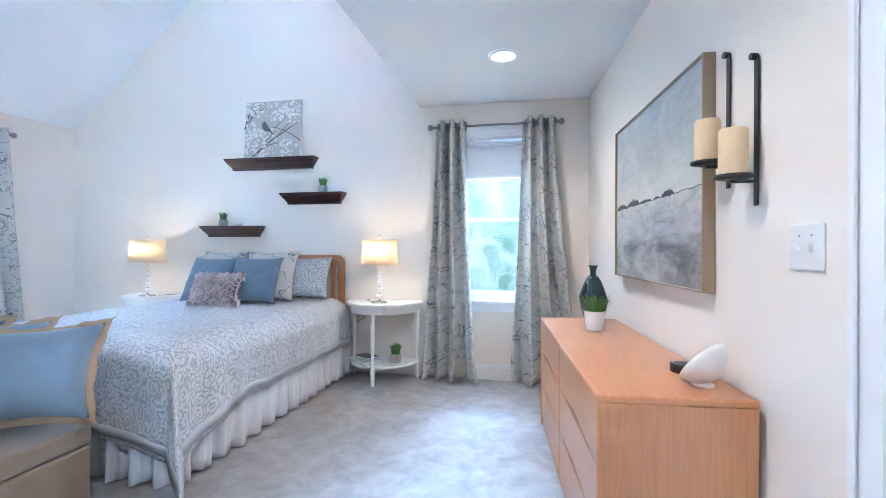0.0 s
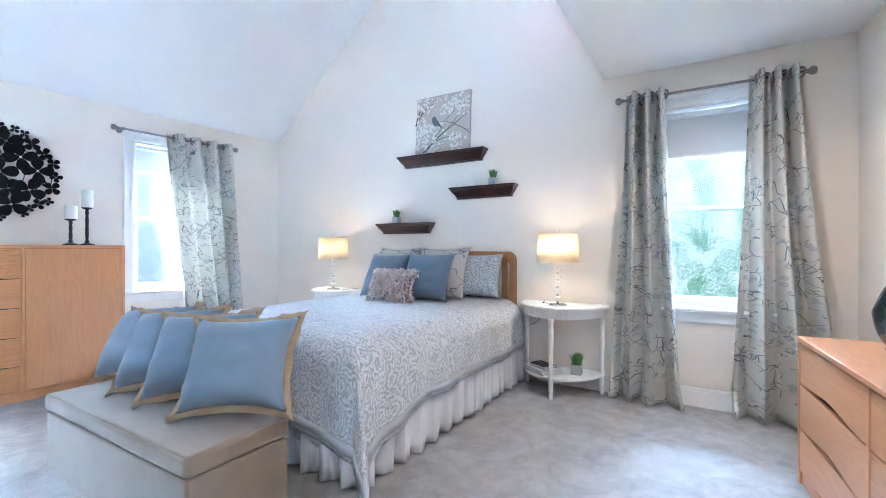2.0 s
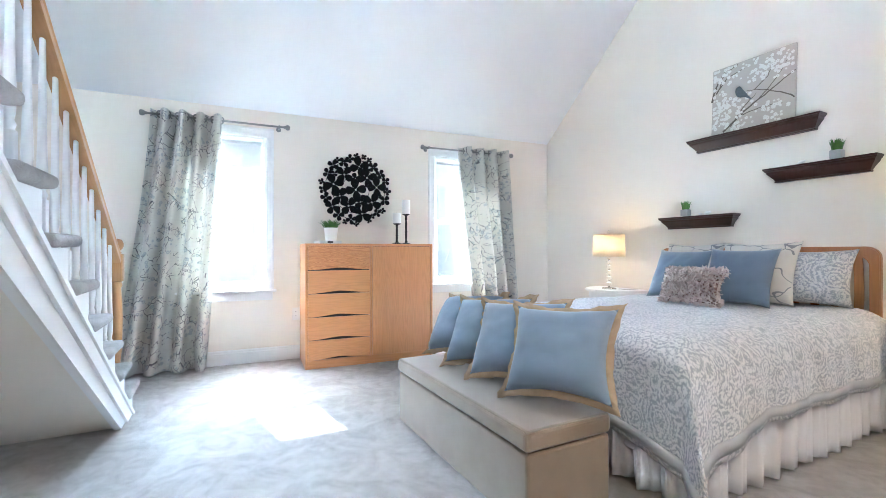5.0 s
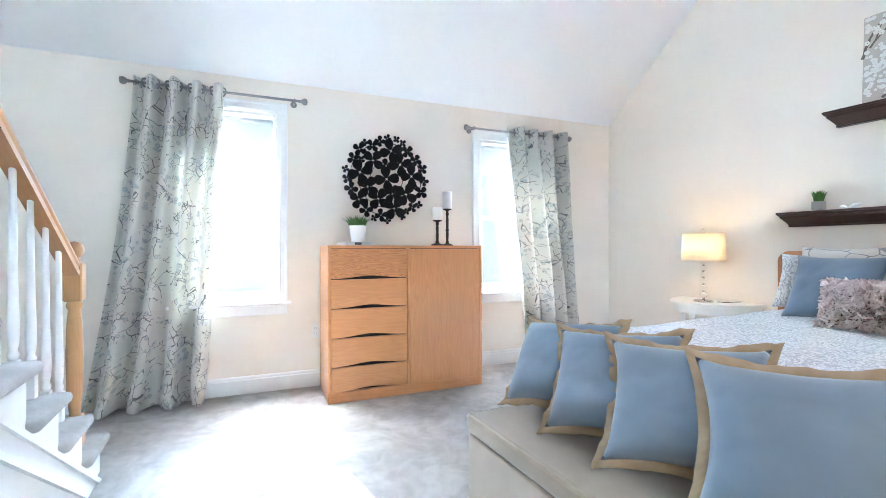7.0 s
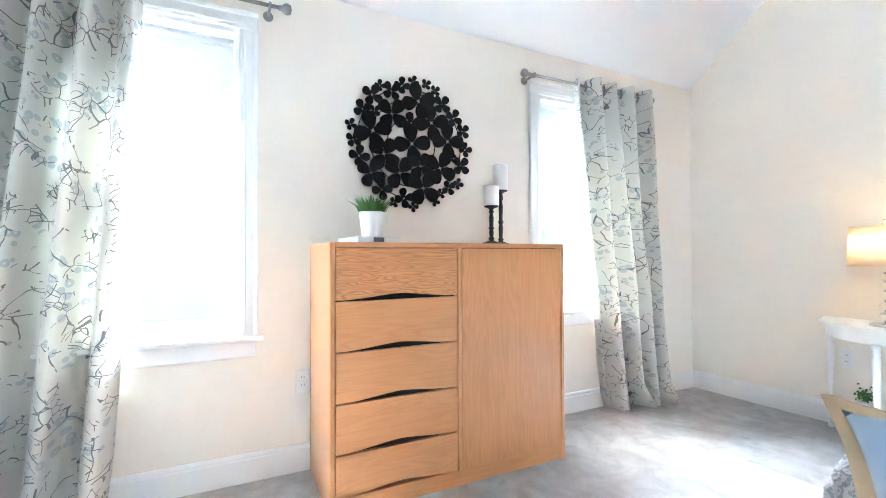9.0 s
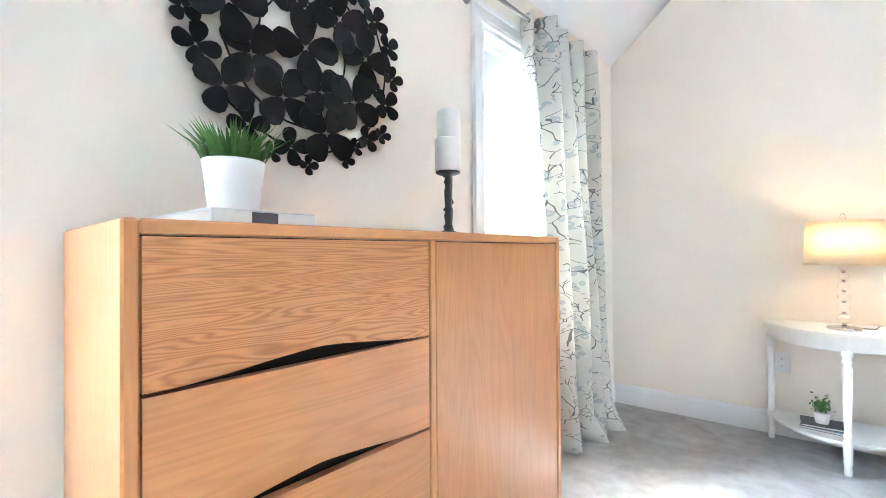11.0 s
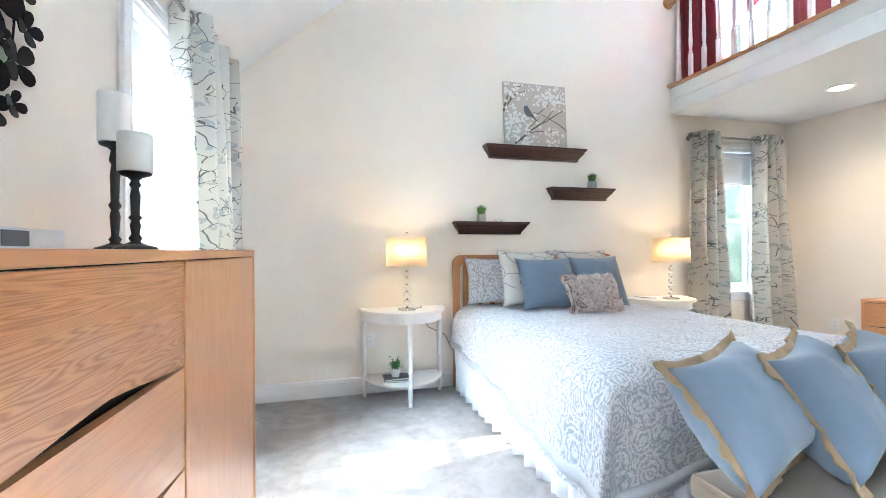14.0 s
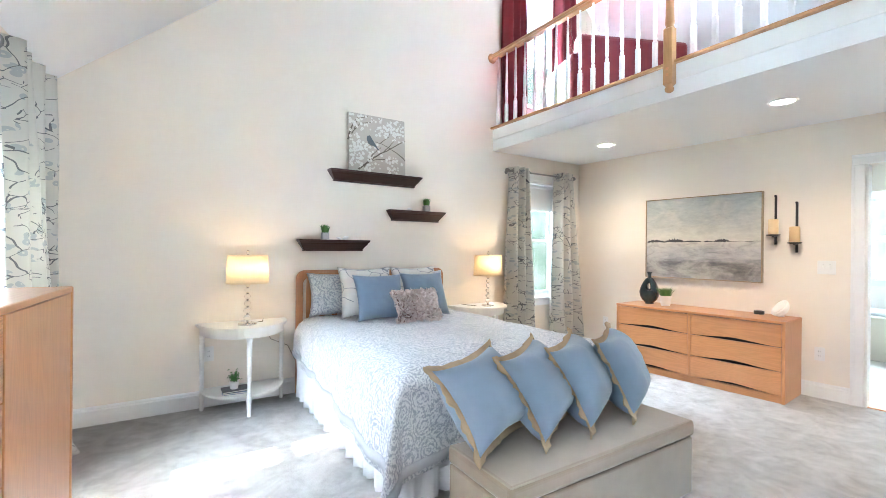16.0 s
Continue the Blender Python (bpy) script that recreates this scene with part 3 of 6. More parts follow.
def window(name, m, x0, x1, z0, z1, label, shade_drop, depth=0.16):
    """A double-hung window in the opening, with casing, stool, apron and roller shade."""
    w = thing(name, label, "window", m)
    w["kind"] = "structure"
    c = 0.085
    for nm, a, b, lo, hi in (("casing_side", x0 - c, x0, z0, z1), ("casing_side", x1, x1 + c, z0, z1), ("casing_head", x0 - c, x1 + c, z1, z1 + c)):
        q = bx(a, b, 0.002, 0.018, lo, hi, bev=0.004)
        if nm == "casing_side":
            e0, e1 = (a, a + 0.022) if a < x0 else (b - 0.022, b)
            box(q, e0, e1, 0.018, 0.028, lo, hi, bev=0.003)
            s0, s1 = (b - 0.03, b - 0.018) if a < x0 else (a + 0.018, a + 0.03)
            box(q, s0, s1, 0.018, 0.022, lo, hi, bev=0.002)
        else:
            box(q, a, b, 0.018, 0.03, hi - 0.022, hi, bev=0.003)
            box(q, a + 0.05, b - 0.05, 0.018, 0.022, lo + 0.018, lo + 0.03, bev=0.002)
        part(nm, q, TRIM, w)
    part("stool", bx(x0 - c - 0.025, x1 + c + 0.025, -0.06, 0.045, z0 - 0.026, z0 - 0.001, bev=0.007, seg=2), TRIM, w)
    part("apron", bx(x0 - c + 0.01, x1 + c - 0.01, 0.002, 0.016, z0 - 0.105, z0 - 0.027, bev=0.004), TRIM, w)
    jb = bx(x0, x0 + 0.018, -depth, 0.0, z0, z1)
    box(jb, x1 - 0.018, x1, -depth, 0.0, z0, z1)
    box(jb, x0 + 0.018, x1 - 0.018, -depth, 0.0, z1 - 0.018, z1)
    box(jb, x0 + 0.018, x1 - 0.018, -depth, -0.06, z0, z0 + 0.02)
    part("jamb", jb, TRIM, w)
    zm = (z0 + z1) / 2 - 0.01
    for nm, lo, hi, y in (("lower_sash", z0 + 0.02, zm + 0.02, -0.085), ("upper_sash", zm - 0.02, z1 - 0.018, -0.122)):
        fr = bmesh.new()
        s = 0.042
        a, b = x0 + 0.018, x1 - 0.018
        box(fr, a, a + s, y - 0.017, y + 0.017, lo, hi, bev=0.003)
        box(fr, b - s, b, y - 0.017, y + 0.017, lo, hi, bev=0.003)
        box(fr, a + s, b - s, y - 0.016, y + 0.016, lo, lo + (0.055 if nm == "lower_sash" else 0.035), bev=0.003)
        box(fr, a + s, b - s, y - 0.016, y + 0.016, hi - 0.035, hi, bev=0.003)
        sash = part(nm, fr, TRIM, w)
        p = part("pane", bx(a + s - 0.004, b - s + 0.004, y - 0.002, y + 0.002, lo + 0.03, hi - 0.03), PANE, sash)
        p.visible_shadow = False
    if shade_drop:
        sh = part("roller_shade", bx(x0 + 0.022, x1 - 0.022, -0.052, -0.050, z1 - shade_drop, z1 - 0.03), SHADEFAB, w, "pale grey roller shade, partly lowered")
        part("hem_bar", bx(x0 + 0.022, x1 - 0.022, -0.056, -0.046, z1 - shade_drop - 0.018, z1 - shade_drop, bev=0.003), TRIM, sh)
        part("roller", rod((x0 + 0.022, -0.06, z1 - 0.05), (x1 - 0.022, -0.06, z1 - 0.05), 0.024, 14), SHADEFAB, sh)
    return w


window("window_1", MB, -WIN_B[1], -WIN_B[0], WIN_B[2], WIN_B[3], "white double-hung window with a half-drawn shade, leafy view", 0.34)
window("window_2", ML, *WIN_L[0], "white double-hung window with a partly lowered shade", 0.28)
window("window_3", ML, *WIN_L[1], "white double-hung window beside the chest", 0.26)
window("window_4", MB, -WIN_U[1], -WIN_U[0], WIN_U[2], WIN_U[3], "tall white loft window", 0.0)

# outside: lawn, and bright leaves beyond each window
structure("ground", bx(-60, 60, -60, 60, -0.6, -0.5), LAWN, "lawn around the house", "ground")


def backdrop(m, x0, x1, z0, z1, y, mat, label):
    bm = bmesh.new()
    seg = 16
    for i in range(seg):
        a, b = x0 + (x1 - x0) * i / seg, x0 + (x1 - x0) * (i + 1) / seg
        fa, fb = (2 * i / seg - 1) ** 2 * 0.8, (2 * (i + 1) / seg - 1) ** 2 * 0.8
        bm.faces.new([bm.verts.new(p) for p in ((a, y + fa, z0), (b, y + fb, z0), (b, y + fb, z1), (a, y + fa, z1))])
    structure("backdrop", bm, mat, label, "backdrop", m)


backdrop(ML, -3.5, 7.0, -0.5, 3.6, -4.0, OUT_LEFT, "hazy bright garden seen through the windows")
backdrop(MB, -4.2, 4.4, -0.5, 5.4, -3.6, OUT_BACK, "sunlit leaves outside the window")

# skylight standing in for the open sky above each window
for nm, m, cx, e, size in (("sky_light", ML, 3.74, SKY_L, 2.4), ("sky_light", ML, 1.18, SKY_L * 0.36, 2.4), ("sky_light", MB, 0.11, SKY_B, 2.4), ("sky_light", MB, 0.06, SKY_U, 1.6), ("sky_light", MR @ T(0, -3.15, 0), -2.9, SKY_BATH, 1.5)):
    la = new(nm, bpy.data.lights.new(nm, "AREA"))
    la.data.shape, la.data.size, la.data.energy, la.data.color = "SQUARE", size, e, (0.66, 0.85, 1.0)
    out, up, drop = (2.5, 4.6, 0.9) if e == SKY_U else (1.5, 3.4, 2.3) if e == SKY_BATH else (3.7, 3.2, 1.8)
    la.matrix_world = m @ look((cx, -out, up), (cx, 0.6, up - drop))
    la.data.spread = radians(60 if e == SKY_U else 180)

# fill lamps added outside the two side windows for ground bounce onto the vault
for cx, e in ((3.70, FILL_L), (1.18, FILL_L * 0.7)):
    la = new("bounce_fill", bpy.data.lights.new("bounce_fill", "AREA"))
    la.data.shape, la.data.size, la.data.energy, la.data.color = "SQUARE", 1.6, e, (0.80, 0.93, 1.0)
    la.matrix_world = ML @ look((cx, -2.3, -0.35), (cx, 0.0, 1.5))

# ---- bathroom beyond the doorway ----
d = thing("door_1", "open bathroom doorway with white moulded casing", "doorway", MR)
d["kind"] = "structure"
for nm, a, b, lo, hi in (("casing_side", DOOR[1], DOOR[1] + 0.085, 0, 2.03), ("casing_side", DOOR[0] - 0.085, DOOR[0], 0, 2.03), ("casing_head", DOOR[0] - 0.085, DOOR[1] + 0.085, 2.03, 2.115)):
    q = bx(a, b, 0.002, 0.018, lo, hi, bev=0.004)
    if nm == "casing_side":
        box(q, *((b - 0.022, b) if a == DOOR[1] else (a, a + 0.022)), 0.018, 0.028, lo, hi, bev=0.003)
    else:
        box(q, a, b, 0.018, 0.029, hi - 0.022, hi, bev=0.003)
    part(nm, q, TRIM, d)
part("jamb", bx(DOOR[1] - 0.018, DOOR[1], -0.13, 0.0, 0, 2.03, bev=0.002), TRIM, d)
part("jamb", bx(DOOR[0], DOOR[0] + 0.018, -0.13, 0.0, 0, 2.03, bev=0.002), TRIM, d)
part("threshold", bx(DOOR[0] + 0.02, DOOR[1] - 0.02, -0.13, 0.0, 0.0, 0.012, bev=0.003), OAK_X, d, "oak threshold strip")
structure("bath_floor", bx(-5.2, -1.0, -3.2, -0.131, -0.1, -0.006), GROUT, "grout bed of the bathroom floor", "tile floor", MR)
BW = (-3.6, -2.2, 0.95, 2.05)
structure("wall_bath_far", columns([-5.2, -1.0], lambda x: 2.44, [BW], -3.3, -3.15), WALL, "cream bathroom wall with a window", "wall", MR)
structure("wall_bath_north", bx(-1.06, -0.96, -3.3, -0.131, 0, 2.44), WALL, "cream bathroom wall", "wall", MR)
structure("wall_bath_south", bx(-5.3, -5.2, -3.3, -0.131, 0, 2.44), WALL, "cream bathroom wall", "wall", MR)
window("window_5", MR @ T(0, -3.15, 0), *BW, "white bathroom window over the tub", 0.0, 0.15)
bm = bmesh.new()
bm.faces.new([bm.verts.new(p) for p in ((-5.5, -5.2, -0.5), (0.5, -5.2, -0.5), (0.5, -5.2, 3.0), (-5.5, -5.2, 3.0))])
structure("backdrop", bm, OUT_BATH, "green garden outside the bathroom", "backdrop", MR)
tub = thing("bathtub", "white bathtub set in a cream tiled deck", "bathtub", MR)
q = bx(-4.6, -1.08, -3.14, -2.25, 0, 0.52, bev=0.008)
part("tiled_deck", q, TUB, tub)
part("rim", lathe([(0.52, 0.522), (0.55, 0.53), (0.54, 0.56), (0.47, 0.565), (0.44, 0.54), (0.44, 0.525)], 28, cap=False), CERAMIC, tub, at=T(-3.0, -2.7, 0) @ Matrix.Diagonal((1.4, 0.72, 1, 1)))
part("faucet", rod((-2.2, -2.5, 0.66), (-2.2, -2.62, 0.72), 0.015, 10, rod((-2.2, -2.5, 0.52), (-2.2, -2.5, 0.74), 0.018, 12)), CHROME, tub)
bath_floor = bpy.data.objects["bath_floor"]
tile_me = mesh_of("tile", bx(-0.148, 0.148, -0.148, 0.148, -0.006, 0.002, bev=0.002), TILE)
for i in range(9):
    for j in range(7):
        o = new("tile", tile_me)
        o.parent = bath_floor
        o.matrix_basis = T(-4.4 + 0.3 * i, -0.29 - 0.3 * j, 0)


# ---- stairs ----
N_STEP, RISE, RUN, X0, YS = 14, 0.188, 0.29, -3.99, 0.56
SLOPE = RISE / RUN
stair = thing("staircase", "white staircase with carpeted treads and oak handrail", "staircase")
stair["kind"] = "structure"
pts = [(X0 + 0.03, 0.0)]
for i in range(N_STEP):
    pts += [(X0 + 0.03 + RUN * i, RISE * (i + 1) - 0.05), (X0 + 0.03 + RUN * (i + 1), RISE * (i + 1) - 0.05)]
pts += [(X0 + 0.03 + RUN * N_STEP, RISE * N_STEP - 0.35), (X0 + 0.42, 0.0)]
part("stringer", prism(pts, YS - 0.055, YS - 0.02), TRIM, stair, "white skirt board under the treads")
ang = math.atan(SLOPE)
bm = bmesh.new()
for off, w, y1 in ((0.0, 0.075, YS - 0.004), (0.075, 0.022, YS + 0.008)):
    xa = X0 + 0.30 - off / math.sin(ang)
    xb = X0 + 0.30 + RUN * N_STEP - off / math.sin(ang)
    prism([(xa, 0), (xb, SLOPE * (xb - xa)), (xb - w / math.sin(ang), SLOPE * (xb - xa)), (xa - w / math.sin(ang), 0)], YS - 0.02, y1, bm)
part("stringer_moulding", bm, TRIM, stair)
part("soffit", prism([(X0 + 0.38, 0.0), (X0 + 0.38 + RUN * N_STEP, RISE * N_STEP), (X0 + 0.34 + RUN * N_STEP, RISE * N_STEP), (X0 + 0.34, 0.0)], -0.42, YS - 0.056), WALL, stair, "cream plaster soffit under the stairs")
tread_bm = bx(0, RUN + 0.04, -0.40, YS + 0.02, -0.048, 0.0, bev=0.02, seg=3)
for v in tread_bm.verts:
    v.co += Vector((0, 0, 0.004 * noise.noise(v.co * 9)))
tread_me = mesh_of("tread", tread_bm, CARPET, True)
riser_me = mesh_of("riser", bx(0.03, 0.045, -0.40, YS - 0.056, -RISE, -0.048), CARPET)
for i in range(N_STEP):
    for nm, me in (("tread", tread_me), ("riser", riser_me)):
        o = new(nm, me)
        o.parent = stair
        o.matrix_basis = T(X0 + RUN * i, 0, RISE * (i + 1))
XN, YN = X0 + 0.14, YS - 0.09
NEWEL = [(0.020, 0.0), (0.024, 0.05), (0.030, 0.10), (0.033, 0.30), (0.030, 0.42), (0.024, 0.50), (0.031, 0.515), (0.031, 0.53), (0.022, 0.545)]
nw = part("newel_post", bx(XN - 0.032, XN + 0.032, YN - 0.032, YN + 0.032, RISE * 1, RISE * 1 + 0.14, bev=0.004), RAILWOOD_Z, stair, "turned oak newel post with ball top")
part("turned_shaft", lathe(NEWEL, 20, at=(XN, YN, RISE + 0.14)), RAILWOOD_Z, nw, smooth=False)
part("block", bx(XN - 0.036, XN + 0.036, YN - 0.036, YN + 0.036, 0.87, 1.05, bev=0.006), RAILWOOD_Z, nw)
part("ball", lathe([(0.02, 1.05), (0.026, 1.06), (0.018, 1.07), (0.03, 1.082), (0.037, 1.10), (0.037, 1.12), (0.028, 1.142), (0.004, 1.15)], 20, at=(XN, YN, 0)), RAILWOOD_Z, nw)
RAIL = [(-0.028, -0.03), (0.028, -0.03), (0.03, -0.01), (0.022, 0.0), (0.030, 0.012), (0.026, 0.03), (0.012, 0.038), (-0.012, 0.038), (-0.026, 0.03), (-0.030, 0.012), (-0.022, 0.0), (-0.03, -0.01)]
rl = math.hypot(RUN * N_STEP, RISE * N_STEP)
hr = part("handrail", extrude_profile(RAIL, 0.03, rl), RAILWOOD_X, stair, "moulded oak handrail", at=Matrix.Translation((XN, YN, 1.0)) @ Matrix.Rotation(-ang, 4, "Y"))


def baluster_mesh(h, square):
    b = bx(-0.016, 0.016, -0.016, 0.016, 0, square, bev=0.002)
    lathe([(0.012, square), (0.017, square + 0.02), (0.011, square + 0.035), (0.015, square + 0.06), (0.017, square + 0.11), (0.013, square + 0.28), (0.0095, h)], 10, b)
    return mesh_of("baluster", b, TRIM)


for k in (0, 1):
    lift = SLOPE * RUN * 0.5 * k
    me = baluster_mesh(0.80 + (0.0 if k == 0 else lift), 0.14 + lift * 0.5)
    for i in range(1, N_STEP):
        o = new("baluster", me)
        o.parent = stair
        xb = X0 + RUN * i + 0.06 + RUN * 0.5 * k
        zt = RISE * (i + 1)
        o.matrix_basis = Matrix.Translation((xb, YN, zt)) @ Matrix.Diagonal((1, 1, (1.0 + SLOPE * (xb - XN) - 0.02 - zt) / (0.80 + (0.0 if k == 0 else lift)), 1))

# ---- loft railing ----
lr = thing("loft_railing", "oak handrail on white turned balusters", "railing")
lr["kind"] = "structure"
RX = LOFT_X - 0.03
part("handrail", extrude_profile(RAIL, 0.64, YB - 0.03), RAILWOOD, lr, "moulded oak handrail", at=Matrix.Translation((RX, 0, 3.51)) @ Matrix(((0, -1, 0, 0), (1, 0, 0, 0), (0, 0, 1, 0), (0, 0, 0, 1))))
part("rosette", lathe([(0.055, 0), (0.058, 0.008), (0.05, 0.02), (0.038, 0.03)], 20), RAILWOOD, lr, at=Matrix.Translation((RX, YB, 3.51)) @ Matrix.Rotation(radians(90), 4, "X"))
bme = baluster_mesh(0.79, 0.20)
for i in range(28):
    y = 4.685 - 0.1455 * i
    if abs(y - 2.67) < 0.06:
        continue
    o = new("baluster", bme)
    o.parent = lr
    o.matrix_basis = T(RX, y, 2.706)
lp = part("newel_post", bx(RX - 0.045, RX + 0.02, 2.635, 2.705, 2.53, 2.95, bev=0.006), RAILWOOD_Z, lr, "oak newel bolted to the loft edge")
part("drop_finial", lathe([(0.012, 2.472), (0.028, 2.482), (0.033, 2.50), (0.026, 2.515), (0.035, 2.53)], 18, at=(RX - 0.012, 2.67, 0)), RAILWOOD_Z, lp)
part("turned_shaft", lathe([(0.034, 2.95), (0.026, 2.965), (0.033, 2.985), (0.030, 3.05), (0.025, 3.40), (0.034, 3.46), (0.034, 3.62), (0.02, 3.64)], 18, at=(RX - 0.012, 2.67, 0)), RAILWOOD_Z, lp)
for z in (2.60, 2.645):
    part("bolt_plug", lathe([(0.011, 0), (0.010, 0.004)], 12), OAK_Z, lp, at=Matrix.Translation((RX - 0.045, 2.67, z)) @ Matrix.Rotation(radians(-90), 4, "Y"))

# ---- ceiling lights ----
# the third, at y 0.95, is an unseen fixture added to the row
for x, y in ((0.015, 3.885), (-0.045, 2.247), (0.0, 0.95)):
    c = thing("recessed_light", "round white recessed downlight, lit, in the low ceiling", "ceiling light", T(x, y, 2.44), "recessed lights")
    part("trim_ring", lathe([(0.072, -0.001), (0.098, -0.001), (0.094, -0.009), (0.078, -0.012), (0.072, -0.006)], 28, cap=False), TRIM, c)
    part("lens", lathe([(0.073, -0.003), (0.05, -0.007), (0.0, -0.008)], 28, cap=False), CANGLOW, c, "glowing lens")
    lamp = new("downlight", bpy.data.lights.new("downlight", "SPOT"))
    lamp.data.energy, lamp.data.color, lamp.data.spot_size, lamp.data.spot_blend, lamp.data.shadow_soft_size = 6, (1, 0.74, 0.50), radians(140), 0.8, 0.06
    lamp.matrix_world = T(x, y, 2.415)


# ---- curtains ----
def curtain(m, a0, a1, b0, b1, ztop, label, folds=4, off=0.112, seed=1, material=None, zbot=0.0, pool=0.06, pull=0.0):
    """A grommet curtain between a0..a1 on the rod and b0..b1 at the floor, as x along the wall."""
    c = thing("curtain", label, "curtain", m, "patterned curtains")
    nu, nv = folds * 14, 40
    bm = bmesh.new()
    uvl = bm.loops.layers.uv.new("UVMap")
    grid = []
    width = (a1 - a0) * 1.9
    rnd = random.Random(seed)
    ph = [rnd.uniform(-0.6, 0.6) for _ in range(folds + 2)]
    for j in range(nv + 1):
        v = j / nv
        row = []
        e = v ** 1.3
        for i in range(nu + 1):
            s = i / nu
            k = s * folds
            x = (a0 + (a1 - a0) * s) * (1 - e) + (b0 + (b1 - b0) * s) * e
            x += pull * math.sin(math.pi * v) * (s - 0.5)
            w = math.sin(2 * math.pi * k + 0.9 * v * ph[int(k)] + 0.5 * math.sin(3 * v + seed))
            amp = 0.072 + 0.022 * v + 0.012 * math.sin(5 * v + 2 * k + seed)
            y = off + amp * w + 0.012 * noise.noise(Vector((s * 3, v * 4, seed)))
            x += 0.012 * math.cos(2 * math.pi * k * 2) * (0.4 + v) * 0.5
            z = ztop + 0.045 - (ztop + 0.045 - zbot - 0.012) * v
            if v > 0.93:
                t = (v - 0.93) / 0.07
                y += pool * t * (0.6 + 0.6 * math.sin(2 * math.pi * k * 0.5 + seed))
                z += 0.03 * t * max(0, math.sin(2 * math.pi * k * 0.5 + seed)) * 0.6
                x += 0.02 * t * math.sin(7 * s + seed)
            row.append((bm.verts.new((x, max(y, 0.034), max(z, zbot + 0.006))), s * width, 2.2 - z))
        grid.append(row)
    for j in range(nv):
        for i in range(nu):
            q = (grid[j][i], grid[j][i + 1], grid[j + 1][i + 1], grid[j + 1][i])
            f = bm.faces.new([p[0] for p in q])
            f.smooth = True
            for lo, p in zip(f.loops, q):
                lo[uvl].uv = (p[1] + seed * 0.37, p[2])
    panel = part("panel", bm, material or CURTAIN, c)
    sol = panel.modifiers.new("thickness", "SOLIDIFY")
    sol.thickness = 0.002
    if material is None:
        for k in range(folds * 2):
            x = a0 + (a1 - a0) * (k + 0.06) / (folds * 2)
            ring = bmesh.new()
            for i in range(16):
                for j2 in range(6):
                    t, q2 = 2 * math.pi * i / 16, 2 * math.pi * j2 / 6
                    r = 0.029 + 0.007 * math.cos(q2)
                    ring.verts.new((r * math.cos(t), 0.006 * math.sin(q2), r * math.sin(t)))
            ring.verts.ensure_lookup_table()
            for i in range(16):
                for j2 in range(6):
                    ring.faces.new([ring.verts[(i % 16) * 6 + j2], ring.verts[((i + 1) % 16) * 6 + j2], ring.verts[((i + 1) % 16) * 6 + (j2 + 1) % 6], ring.verts[(i % 16) * 6 + (j2 + 1) % 6]])
            part("grommet", ring, NICKEL, c, "dark nickel grommet", True, T(x, off, ztop, 55 if k % 2 else -55))
    return c


def curtain_rod(m, x0, x1, z, brackets, off=0.112):
    r = thing("curtain_rod", "brushed nickel curtain rod with ball finials above the window", "curtain rod", m, "curtain rods")
    part("pole", rod((x0, off, z), (x1, off, z), 0.0095, 12), NICKEL, r)
    for x, s in ((x0, -1), (x1, 1)):
        part("finial", lathe([(0.010, 0), (0.014, 0.004), (0.011, 0.012), (0.022, 0.022), (0.027, 0.036), (0.022, 0.052), (0.004, 0.058)], 18), NICKEL, r, at=Matrix.Translation((x, off, z)) @ Matrix.Rotation(radians(90 * s), 4, "Y"))
    for x in brackets:
        b = rod((x, 0.003, z), (x, off, z), 0.007, 10)
        join(b, lathe([(0.024, 0.0), (0.024, 0.006), (0.012, 0.010)], 16), Matrix.Translation((x, 0.002, z)) @ Matrix.Rotation(radians(-90), 4, "X"))
        join(b, lathe([(0.015, -0.006), (0.018, 0.0), (0.015, 0.006)], 14), Matrix.Translation((x, off, z)) @ Matrix.Rotation(radians(90), 4, "Y"))
        part("bracket", b, NICKEL, r)


curtain_rod(ML, 3.19, 4.30, 2.262, (3.23, 4.26))
curtain_rod(ML, 0.65, 1.72, 2.21, (0.69, 1.68))
curtain_rod(MB, -0.41, 0.64, 2.215, (-0.37, 0.60))
CT = "floor-length silver satin curtain with blossom branch print"
curtain(ML, 3.72, 4.27, 3.84, 4.56, 2.262, CT + ", lit from behind", 4, seed=3)
curtain(ML, 0.67, 1.33, 0.49, 1.04, 2.21, CT + ", beside the corner", 4, seed=7)
curtain(MB, 0.36, 0.62, 0.25, 0.73, 2.215, CT + ", beside the nightstand", 3, seed=11)
curtain(MB, -0.39, -0.13, -0.62, -0.03, 2.215, CT + ", behind the dresser", 3, seed=17)

# ---- bed ----
BX0, BX1, BY0, BY1, BTOP = -3.03, -1.46, 2.70, 4.70, 0.69
bed = thing("bed", "queen bed with slatted cherry headboard and white ruffled skirt", "bed")
part("mattress", bx(BX0 + 0.05, BX1 - 0.05, BY0 + 0.05, BY1, 0.36, BTOP - 0.04, bev=0.07, seg=4), SHEET, bed)
part("box_spring", bx(BX0 + 0.04, BX1 - 0.04, BY0 + 0.03, BY1, 0.14, 0.355, bev=0.02), SHEET, bed)
hb = thing("headboard", "", "")
hb.parent = bed
HW = 0.765
XH = (BX0 + BX1) / 2 - 0.03


